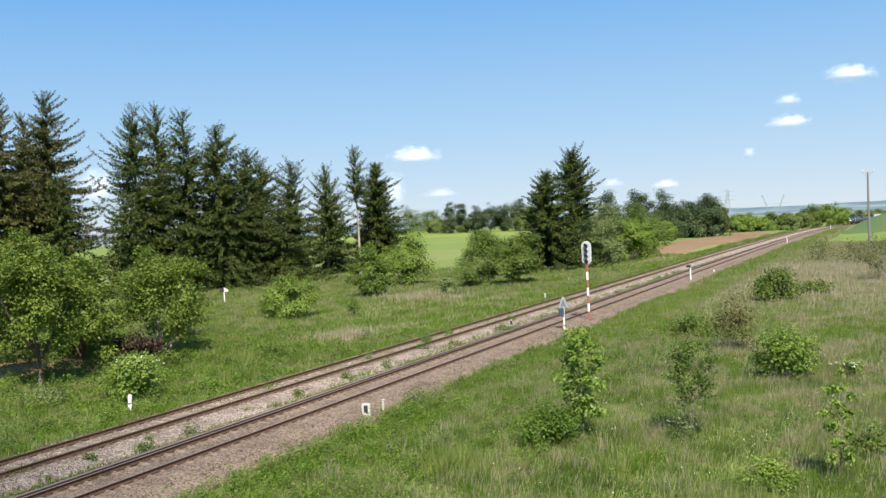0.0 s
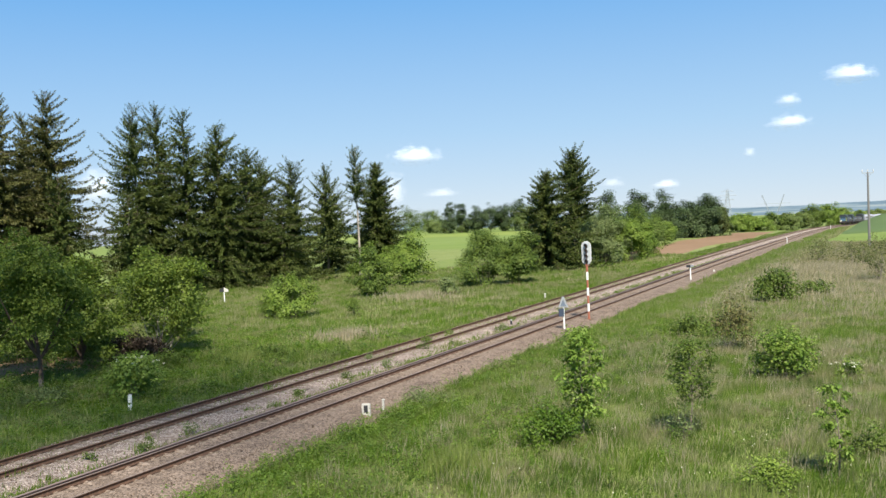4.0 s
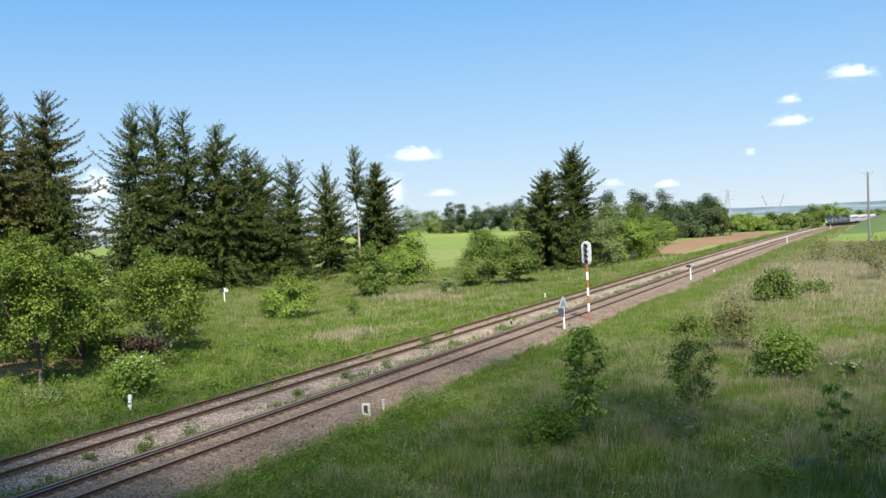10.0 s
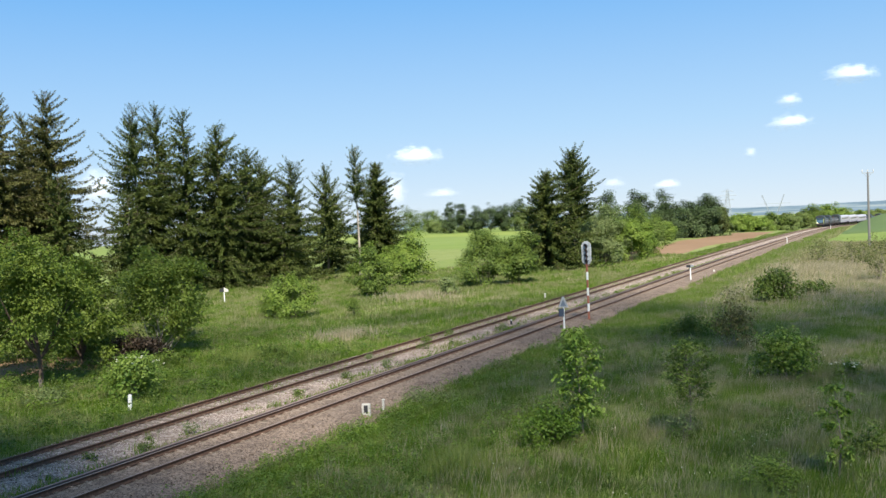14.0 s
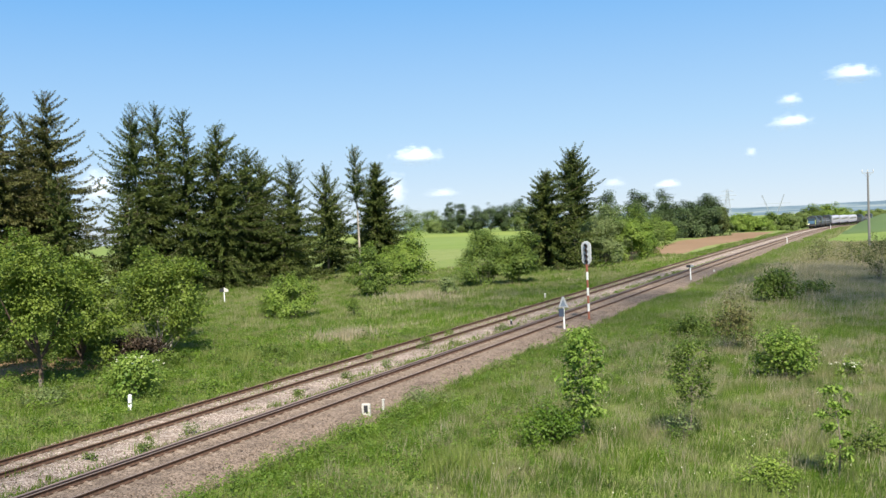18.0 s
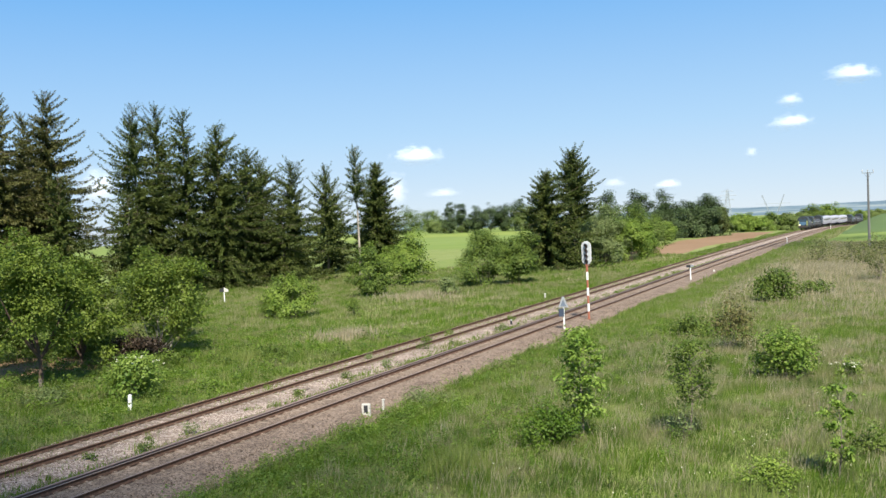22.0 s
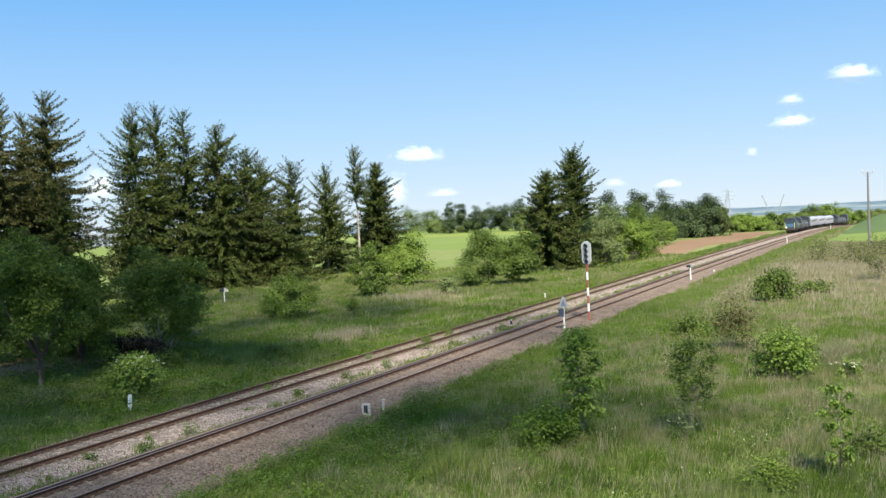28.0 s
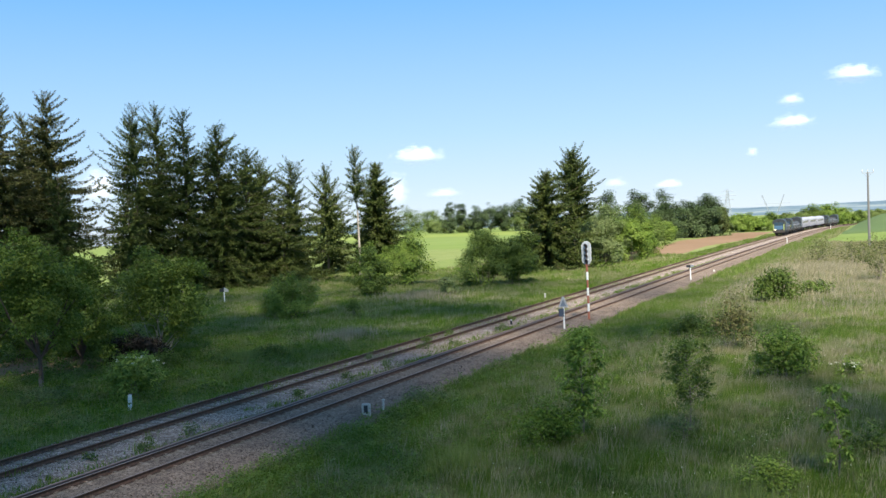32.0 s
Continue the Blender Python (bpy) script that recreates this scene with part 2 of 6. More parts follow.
# ---------------------------------------------------------------- mesh helpers
def raw(name, verts, faces, mats, smooth=False, index=None):
    """A mesh from arrays; all faces have the same number of corners."""
    verts, faces = np.asarray(verts, np.float32), np.asarray(faces, np.int32)
    me = bpy.data.meshes.new(name)
    k = faces.shape[1]
    me.vertices.add(len(verts))
    me.vertices.foreach_set("co", verts.ravel())
    me.loops.add(faces.size)
    me.loops.foreach_set("vertex_index", faces.ravel())
    me.polygons.add(len(faces))
    me.polygons.foreach_set("loop_start", np.arange(len(faces), dtype=np.int32) * k)
    me.polygons.foreach_set("loop_total", np.full(len(faces), k, np.int32))
    if index is not None:
        me.polygons.foreach_set("material_index", np.asarray(index, np.int32))
    if smooth:
        me.polygons.foreach_set("use_smooth", np.ones(len(faces), bool))
    for mt in (mats if isinstance(mats, (list, tuple)) else [mats]):
        me.materials.append(mt)
    me.update(calc_edges=True)
    return me


def from_bm(name, bm, material, smooth=False):
    me = bpy.data.meshes.new(name)
    bm.normal_update()
    bm.to_mesh(me)
    bm.free()
    me.materials.append(material)
    if smooth:
        me.polygons.foreach_set("use_smooth", np.ones(len(me.polygons), bool))
    return me


def part(name, data, material, parent, label="", at=None):
    """Links a bmesh or mesh as one mesh object under a thing or a part."""
    if isinstance(data, bmesh.types.BMesh):
        data = from_bm(name, data, material)
    ob = new(name, data)
    ob.parent = parent
    if at is not None:
        ob.matrix_basis = at
    if label:
        ob["label"] = label
    return ob


def thing(name, m, label, category, group="", kind=""):
    ob = new(name)
    ob.empty_display_size = 0.3
    ob.matrix_basis = m
    return tagged(ob, label, category, group, kind)


def box(sx, sy, sz, at=(0, 0, 0), bevel=0.0, bm=None):
    """A box with its centre at `at`, bevelled along its edges."""
    b = bm or bmesh.new()
    r = bmesh.ops.create_cube(b, size=1, matrix=Matrix.Translation(at) @ Matrix.Diagonal((sx, sy, sz, 1)))
    if bevel:
        es = list({e for v in r["verts"] for e in v.link_edges})
        bmesh.ops.bevel(b, geom=es, offset=bevel, segments=2, profile=0.6, affect="EDGES")
    return b


def rod(r1, r2, a, b_, n=10, bm=None):
    """A tapered round bar from a to b_."""
    b = bm or bmesh.new()
    a, b_ = Vector(a), Vector(b_)
    d = b_ - a
    m = Matrix.Translation((a + b_) / 2) @ d.to_track_quat("Z", "Y").to_matrix().to_4x4()
    bmesh.ops.create_cone(b, cap_ends=True, segments=n, radius1=r1, radius2=r2, depth=d.length, matrix=m)
    return b


def extrude_outline(points, depth, axis="Y", bm=None, at=(0, 0, 0)):
    """A flat outline of (a, z) pairs given thickness along an axis."""
    b = bm or bmesh.new()
    at = Vector(at)
    put = (lambda a, z, d: at + Vector((a, d, z))) if axis == "Y" else (lambda a, z, d: at + Vector((d, a, z)))
    f0 = [b.verts.new(put(a, z, -depth / 2)) for a, z in points]
    f1 = [b.verts.new(put(a, z, depth / 2)) for a, z in points]
    b.faces.new(f0)
    b.faces.new(f1[::-1])
    for i in range(len(points)):
        j = (i + 1) % len(points)
        b.faces.new((f0[j], f0[i], f1[i], f1[j]))
    bmesh.ops.recalc_face_normals(b, faces=b.faces)
    return b


def tubes(paths, sides=5):
    """Tapered tubes along many paths: lists of (point, radius). Returns verts, quads."""
    vs, fs, n = [], [], 0
    ang = np.arange(sides) * 2 * np.pi / sides
    for path in paths:
        pts = np.array([p for p, _ in path], float)
        d = np.gradient(pts, axis=0)
        d /= np.linalg.norm(d, axis=1)[:, None] + 1e-9
        for i, (p, r) in enumerate(path):
            ref = np.array([1.0, 0, 0]) if abs(d[i][0]) < 0.8 else np.array([0, 1.0, 0])
            u = np.cross(d[i], ref)
            u /= np.linalg.norm(u)
            w = np.cross(d[i], u)
            vs.append(pts[i] + r * (np.cos(ang)[:, None] * u + np.sin(ang)[:, None] * w))
            if i:
                a = n + (i - 1) * sides
                k = np.arange(sides)
                k2 = (k + 1) % sides
                fs.append(np.stack([a + k, a + k2, a + sides + k2, a + sides + k], 1))
        n += len(path) * sides
    return np.concatenate(vs), np.concatenate(fs)


def leaves(rng, centre, direction, length, width, curl=0.15, facing=None):
    """Diamond leaves: one folded quad each, from its foot along its direction; facing: the way their upper sides tend to look."""
    n = len(centre)
    d = direction / (np.linalg.norm(direction, axis=1)[:, None] + 1e-9)
    if facing is None:
        facing = rng.normal(size=(n, 3))
    nrm = facing / (np.linalg.norm(facing, axis=1)[:, None] + 1e-9)
    d = d - nrm * (d * nrm).sum(1)[:, None]
    d /= np.linalg.norm(d, axis=1)[:, None] + 1e-9
    side = np.cross(nrm, d)
    length, width = np.broadcast_to(length, n)[:, None], np.broadcast_to(width, n)[:, None]
    v = np.stack([centre, centre + d * length * 0.45 + side * width / 2 + nrm * curl * width,
                  centre + d * length, centre + d * length * 0.45 - side * width / 2 + nrm * curl * width], 1)
    return v.reshape(-1, 3), np.arange(4 * n).reshape(n, 4)


# ---------------------------------------------------------------- the lie of the land
TRACK_BEND, TRACK_RADIUS = 302.7, 1300.0
FAR_TRACK = -4.76


def line_at(s, off=0.0):
    """The railway's line: point and direction at s metres along it, off metres to the camera's side."""
    s = float(s)
    z = -2.5e-5 * min(440.0, max(0.0, s - 116.0)) ** 2
    if s < TRACK_BEND:
        return Vector((off, s, z)), 0.0
    a = (s - TRACK_BEND) / TRACK_RADIUS
    return Vector((TRACK_RADIUS * (1 - math.cos(a)) + off * math.cos(a), TRACK_BEND + TRACK_RADIUS * math.sin(a) - off * math.sin(a), z)), a


def line_x(y):
    a = np.clip((np.asarray(y, float) - TRACK_BEND) / TRACK_RADIUS, 0, 0.99)
    return TRACK_RADIUS * (1 - np.cos(np.arcsin(a)))


def land(x, y):
    """Height of the ground."""
    x, y = np.asarray(x, float), np.asarray(y, float)
    z = -0.5 + 0.10 * np.sin(x * 0.21 + 1.3 * np.sin(y * 0.11)) + 0.08 * np.sin(y * 0.17 + x * 0.05)
    off = x - line_x(y)
    z = z - 0.45 * np.exp(-((off + 2.4) / 4.6) ** 6)
    # the line falls away gently, the open land less so; a low rise stands on the line's inner side
    near = np.exp(-np.clip(np.abs(off) / 45, 0, 6) ** 4)
    z = z - (1 - near) * 0.006 * np.clip(y - 200, 0, 250) - near * 2.5e-5 * np.clip(y - 116, 0, 440) ** 2
    z = z + 4.7 * np.exp(-((x - 21) / 10.0) ** 2 - ((y - 317) / 45.0) ** 2)
    r = np.hypot(x - 22.8, y)
    z = z - 46 * np.clip((r - 850) / 900, 0, 1) ** 1.5
    # the bank of the road from which the view is taken
    z = z + 5.6 * np.clip((16.0 - y) / 14.0, 0, 1) ** 1.2
    return z


def ground_z(x, y):
    return float(land(x, y))


def sheet(name, x0, x1, y0, y1, nx, ny, lift, material, edge=0.0, seed=3):
    xs, ys = np.linspace(0, 1, nx), np.linspace(0, 1, ny)
    u, v = np.meshgrid(xs, ys)
    rng = np.random.default_rng(seed)
    x, y = x0 + (x1 - x0) * u, y0 + (y1 - y0) * v
    x = x + edge * np.sin(v * 9 + seed) * (2 * u - 1)
    y = y + edge * np.sin(u * 7 + seed) * (2 * v - 1)
    z = land(x, y) + lift
    for rim in (z[0], z[-1], z[:, 0], z[:, -1]):
        rim -= lift + 0.15
    k = np.arange(nx * ny).reshape(ny, nx)
    f = np.stack([k[:-1, :-1], k[:-1, 1:], k[1:, 1:], k[1:, :-1]], -1).reshape(-1, 4)
    return new(name, raw(name, np.stack([x, y, z], -1).reshape(-1, 3), f, material, True))


def build_ground():
    def ticks(parts):
        return np.unique(np.concatenate([np.arange(a, b, s) for a, b, s in parts]))
    xs = ticks([(-4800, -600, 240), (-600, -120, 24), (-120, -30, 4), (-30, 40, 0.9), (40, 120, 5), (120, 600, 40), (600, 4801, 240)])
    ys = ticks([(-600, -30, 40), (-30, 10, 4), (10, 130, 0.9), (130, 340, 4), (340, 900, 20), (900, 4801, 130)])
    X, Y = np.meshgrid(xs, ys)
    Z = land(X, Y)
    k = np.arange(X.size).reshape(X.shape)
    f = np.stack([k[:-1, :-1], k[:-1, 1:], k[1:, 1:], k[1:, :-1]], -1).reshape(-1, 4)
    g = new("ground", raw("ground", np.stack([X, Y, Z], -1).reshape(-1, 3), f, GROUND, True))
    tagged(g, "rough green meadow ground reaching to the horizon", "ground", kind="structure")
    tagged(sheet("crop_field", -420, -50, 235, 690, 30, 40, 0.25, CROP, 3), "bright green field of young crop", "field", kind="structure")
    tagged(sheet("pale_crop_strip", -400, -60, 440, 520, 40, 14, 0.45, CROP_PALE, 3, 9), "pale yellow-green strip across the crop field", "field", kind="structure")
    tagged(sheet("ploughed_field", -27.0, -12.4, 166, 322, 20, 60, 0.1, PLOUGHED, 1.2), "bare brown ploughed strip beside the line", "field", kind="structure")
    tagged(sheet("green_field", 8.5, 60, 199, 251, 30, 30, 0.3, CROP, 0.8, 5), "bright green crop field beyond the dry meadow", "field", kind="structure")
    tagged(sheet("grain_field", 9.5, 64, 253, 375, 46, 50, 0.3, CROP_DULL, 0.8, 7), "dull green grain field on a low rise", "field", kind="structure")


def build_soil():
    m = Mat("trampled_soil")
    n, k = m.noise(1.2, 5.0, 0.65), m.noise(9.0, 4.0, 0.7)
    mat = m.surface(m.mix(m.math("MULTIPLY", k, 0.6), m.ramp(n, [(0.3, (0.20, 0.115, 0.07)), (0.7, (0.32, 0.20, 0.135))]), (0.16, 0.12, 0.05)), 0.95, 0.0, m.bump(k, 0.6, 0.05), spec=0.1)
    tagged(sheet("bare_soil", -32.5, -21.5, 39.5, 46.5, 24, 20, 0.06, mat, 0.5, 11), "bare reddish-brown soil under the fruit trees", "soil", kind="structure")


def build_hills():
    m = Mat("hazed_wooded_hill")
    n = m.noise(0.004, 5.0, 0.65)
    # woods toned blue-grey: the haze of distance is painted into these colours
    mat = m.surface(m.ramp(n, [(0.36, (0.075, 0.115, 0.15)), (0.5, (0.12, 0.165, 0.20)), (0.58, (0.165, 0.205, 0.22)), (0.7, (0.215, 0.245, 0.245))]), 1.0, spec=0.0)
    xs = np.linspace(-3000, 3000, 160)
    rows = []
    for k, (dist, zz) in enumerate([(2600, -48), (3400, -36), (4000, -14), (4300, -1)]):
        y = np.sqrt(np.clip(dist ** 2 - (xs * 0.55) ** 2, 100, None))
        z = zz + (3.5 * np.sin(xs / 420) + 2.0 * np.sin(xs / 133 + 1) + 0.9 * np.sin(xs / 41)) * (k / 3)
        rows.append(np.stack([xs, y, z], 1))
    k = np.arange(len(rows) * 160).reshape(len(rows), 160)
    f = np.stack([k[:-1, :-1], k[:-1, 1:], k[1:, 1:], k[1:, :-1]], -1).reshape(-1, 4)
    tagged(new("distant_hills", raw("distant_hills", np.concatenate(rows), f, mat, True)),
           "long low wooded ridge, distance haze painted into its blue", "hills", kind="structure")


build_ground()
build_soil()
build_hills()


# ---------------------------------------------------------------- railway
def sweep(profile, s_values, off, close=False):
    """A cross-section of (side, height) pairs carried along the line."""
    vs = []
    for s in s_values:
        p, a = line_at(s, off)
        c, sn = math.cos(a), math.sin(a)
        for u, z in profile:
            vs.append((p.x + u * c, p.y - u * sn, p.z + z))
    k = len(profile)
    n = len(s_values)
    idx = np.arange(n * k).reshape(n, k)
    f = [np.stack([idx[:-1, :-1], idx[:-1, 1:], idx[1:, 1:], idx[1:, :-1]], -1).reshape(-1, 4)]
    if close:
        f.append(np.stack([idx[:-1, -1], idx[:-1, 0], idx[1:, 0], idx[1:, -1]], -1).reshape(-1, 4))
    return np.array(vs), np.concatenate(f)


S_ALL = np.concatenate([np.arange(-20, 300, 1.0), np.arange(300, 680, 4.0)])
RAIL_PROFILE = [(-0.07, -0.172), (0.07, -0.172), (0.07, -0.155), (0.012, -0.135), (0.012, -0.045), (0.036, -0.035),
                (0.036, -0.006), (0.028, 0.0), (-0.028, 0.0), (-0.036, -0.006), (-0.036, -0.035), (-0.012, -0.045), (-0.012, -0.135), (-0.07, -0.155)]


def sleeper_mesh(length, width, height, dip, material):
    """A sleeper: chamfered block, lower in the middle when it is concrete, with rail pads and clips."""
    b = bmesh.new()
    xs = [-length / 2, -length / 2 + 0.05, -0.45, -0.25, 0.25, 0.45, length / 2 - 0.05, length / 2]
    top = [-0.05, 0, 0, -dip, -dip, 0, 0, -0.05]
    rings = []
    for x, t in zip(xs, top):
        w = width / 2 * (0.85 if t < -0.01 else 1)
        rings.append([b.verts.new((x, -w, -height)), b.verts.new((x, -w * 0.82, t)), b.verts.new((x, w * 0.82, t)), b.verts.new((x, w, -height))])
    for r0, r1 in zip(rings, rings[1:]):
        for i in range(3):
            b.faces.new((r0[i], r0[i + 1], r1[i + 1], r1[i]))
    b.faces.new(rings[0])
    b.faces.new(rings[-1][::-1])
    for sx in (-0.75, 0.75):
        for k in (-0.11, 0.11):
            bmesh.ops.create_cube(b, size=1, matrix=Matrix.Translation((sx + k, 0, 0.012)) @ Matrix.Diagonal((0.09, 0.11, 0.05, 1)))
    bmesh.ops.recalc_face_normals(b, faces=b.faces)
    return from_bm("sleeper", b, material)


def build_track(off, concrete, name, label):
    rng = np.random.default_rng(31 if concrete else 37)
    tr = thing(name, Matrix.Identity(4), label, "railway track", "tracks of the line")
    for side in (-0.7535, 0.7535):
        v, f = sweep(RAIL_PROFILE, S_ALL, off + side, True)
        k = len(RAIL_PROFILE)
        idx = np.zeros(len(f), int)
        m = (len(S_ALL) - 1)
        per = np.tile(np.arange(k - 1), m)
        idx[:len(per)] = np.where((per >= 6) & (per <= 8), 1, 0)
        part("rail", raw("rail", v, f, [RAIL, RAIL_TOP if concrete else RAIL], False, idx), None, tr)
    mat = CONCRETE_SLEEPER if concrete else WOOD_SLEEPER
    me = sleeper_mesh(2.5, 0.27, 0.2, 0.03 if concrete else 0.0, mat)
    s = 14.0
    rest = []
    base_v = np.array([v.co[:] for v in me.vertices])
    base_f = [list(p.vertices) for p in me.polygons]
    count = 0
    while s < 420:
        p, a = line_at(s + (0 if concrete else rng.normal(0, 0.03)), off)
        m = Matrix.Translation(p + Vector((0, 0, -0.178))) @ pose(0, 0, 0, 0, 0, -math.degrees(a) + rng.normal(0, 0.3 if concrete else 1.5))
        if count < 200:
            o = part("sleeper", me, None, tr, at=m)
        else:
            mm = np.array(m)
            rest.append(base_v @ mm[:3, :3].T + mm[:3, 3])
        count += 1
        s += 0.6
    vs = np.concatenate(rest)
    nb = len(base_v)
    quads = np.array([f for f in base_f if len(f) == 4])
    fs = (quads[None] + (np.arange(len(rest)) * nb)[:, None, None]).reshape(-1, 4)
    tagged(part("sleepers", raw("sleepers", vs, fs, mat), None, tr), kind="stuff")
    return tr


def rough_sweep(profile, s_values, off, amp, seed):
    v, f = sweep(profile, s_values, off)
    rng = np.random.default_rng(seed)
    v = v + rng.normal(0, 1, v.shape) * np.array([amp, amp, amp * 0.8])
    return v, f


def build_ballast():
    near = np.concatenate([np.arange(-20, 10, 1.0), np.arange(10, 90, 0.14), np.arange(90, 250, 0.6), np.arange(250, 680, 4.0)])
    prof = [(-2.35, -0.36), (-2.1, -0.26), (-1.75, -0.21)] + [(u, -0.184 if abs(u) < 0.62 else -0.174 if abs(u) > 0.84 else -0.19) for u in np.arange(-1.5, 1.51, 0.15)] + [(1.75, -0.2), (2.1, -0.2), (2.45, -0.22), (2.8, -0.3), (3.1, -0.42), (3.5, -0.6), (4.2, -0.95)]
    v, f = rough_sweep(prof, near, 0.0, 0.016, 1)
    tagged(new("ballast_bed", raw("ballast_bed", v, f, BALLAST_MAIN)), "brown-grey crushed stone ballast under the main track", "ballast", kind="structure")
    prof = [(-3.2, -0.95), (-2.5, -0.6), (-2.0, -0.36), (-1.7, -0.24)] + [(u, -0.195) for u in np.arange(-1.5, 1.51, 0.15)] + [(1.75, -0.2), (2.0, -0.24), (2.3, -0.30), (2.55, -0.36)]
    v, f = rough_sweep(prof, near, FAR_TRACK, 0.018, 2)
    tagged(new("old_ballast_bed", raw("old_ballast_bed", v, f, BALLAST_OLD)), "pale weedy crushed stone ballast under the second track", "ballast", kind="structure")


def build_stones():
    """Loose ballast stones on the near stretch."""
    rng = np.random.default_rng(8)
    octa = np.array([(1, 0, 0), (0, 1, 0), (-1, 0, 0), (0, -1, 0), (0, 0, 1), (0, 0, -1)], float)
    fo = np.array([(0, 1, 4), (1, 2, 4), (2, 3, 4), (3, 0, 4), (1, 0, 5), (2, 1, 5), (3, 2, 5), (0, 3, 5)])
    for name, n, lo, hi, mat, label in (("ballast_stones", 4500, 0.3, 3.4, BALLAST_MAIN, "loose brown-grey ballast stones"),
                                        ("pale_ballast_stones", 6000, -6.9, -1.6, BALLAST_OLD, "loose pale ballast stones between the tracks")):
        x = rng.uniform(lo, hi, n)
        y = 18 + 62 * rng.random(n) ** 1.5
        if lo > 0:
            x = np.where(rng.random(n) < 0.3, rng.uniform(-1.6, 1.0, n), rng.uniform(0.9, 3.4, n))
        z = np.where(x > 2.45, -0.22 - (x - 2.45) * 0.4, -0.2)
        z = np.where((x < -1.75) & (x > -2.9), -0.3, z)
        z = np.where(x < FAR_TRACK - 1.75, -0.24 - (FAR_TRACK - 1.75 - x) * 0.4, z)
        r = rng.uniform(0.02, 0.048, n)
        v = octa[None] * r[:, None, None] * rng.uniform(0.6, 1.3, (n, 6, 1)) + np.stack([x, y, z + 0.01], 1)[:, None, :]
        f = (fo[None] + (np.arange(n) * 6)[:, None, None]).reshape(-1, 3)
        tagged(new(name, raw(name, v.reshape(-1, 3), f, mat)), label, "stones", kind="stuff")


build_ballast()
build_track(0.0, True, "railway_track", "main railway track with worn rails on concrete sleepers")
build_track(FAR_TRACK, False, "railway_track", "older railway track with rusty rails in pale weedy ballast")
build_stones()


def build_spare_rail():
    """A worn rail laid down along the sleeper ends."""
    t = thing("spare_rail", Matrix.Identity(4), "worn brown rail laid along the sleeper ends", "rail")
    lay = [(u * 1.3 - 0.37, z * 1.02 - 0.0) for u, z in RAIL_PROFILE]
    v, f = sweep([(u, z - 0.02) for u, z in lay], np.arange(-20, 215, 1.0), -0.7535, True)
    part("rail", raw("rail", v, f, SPARE), None, t)


build_spare_rail()


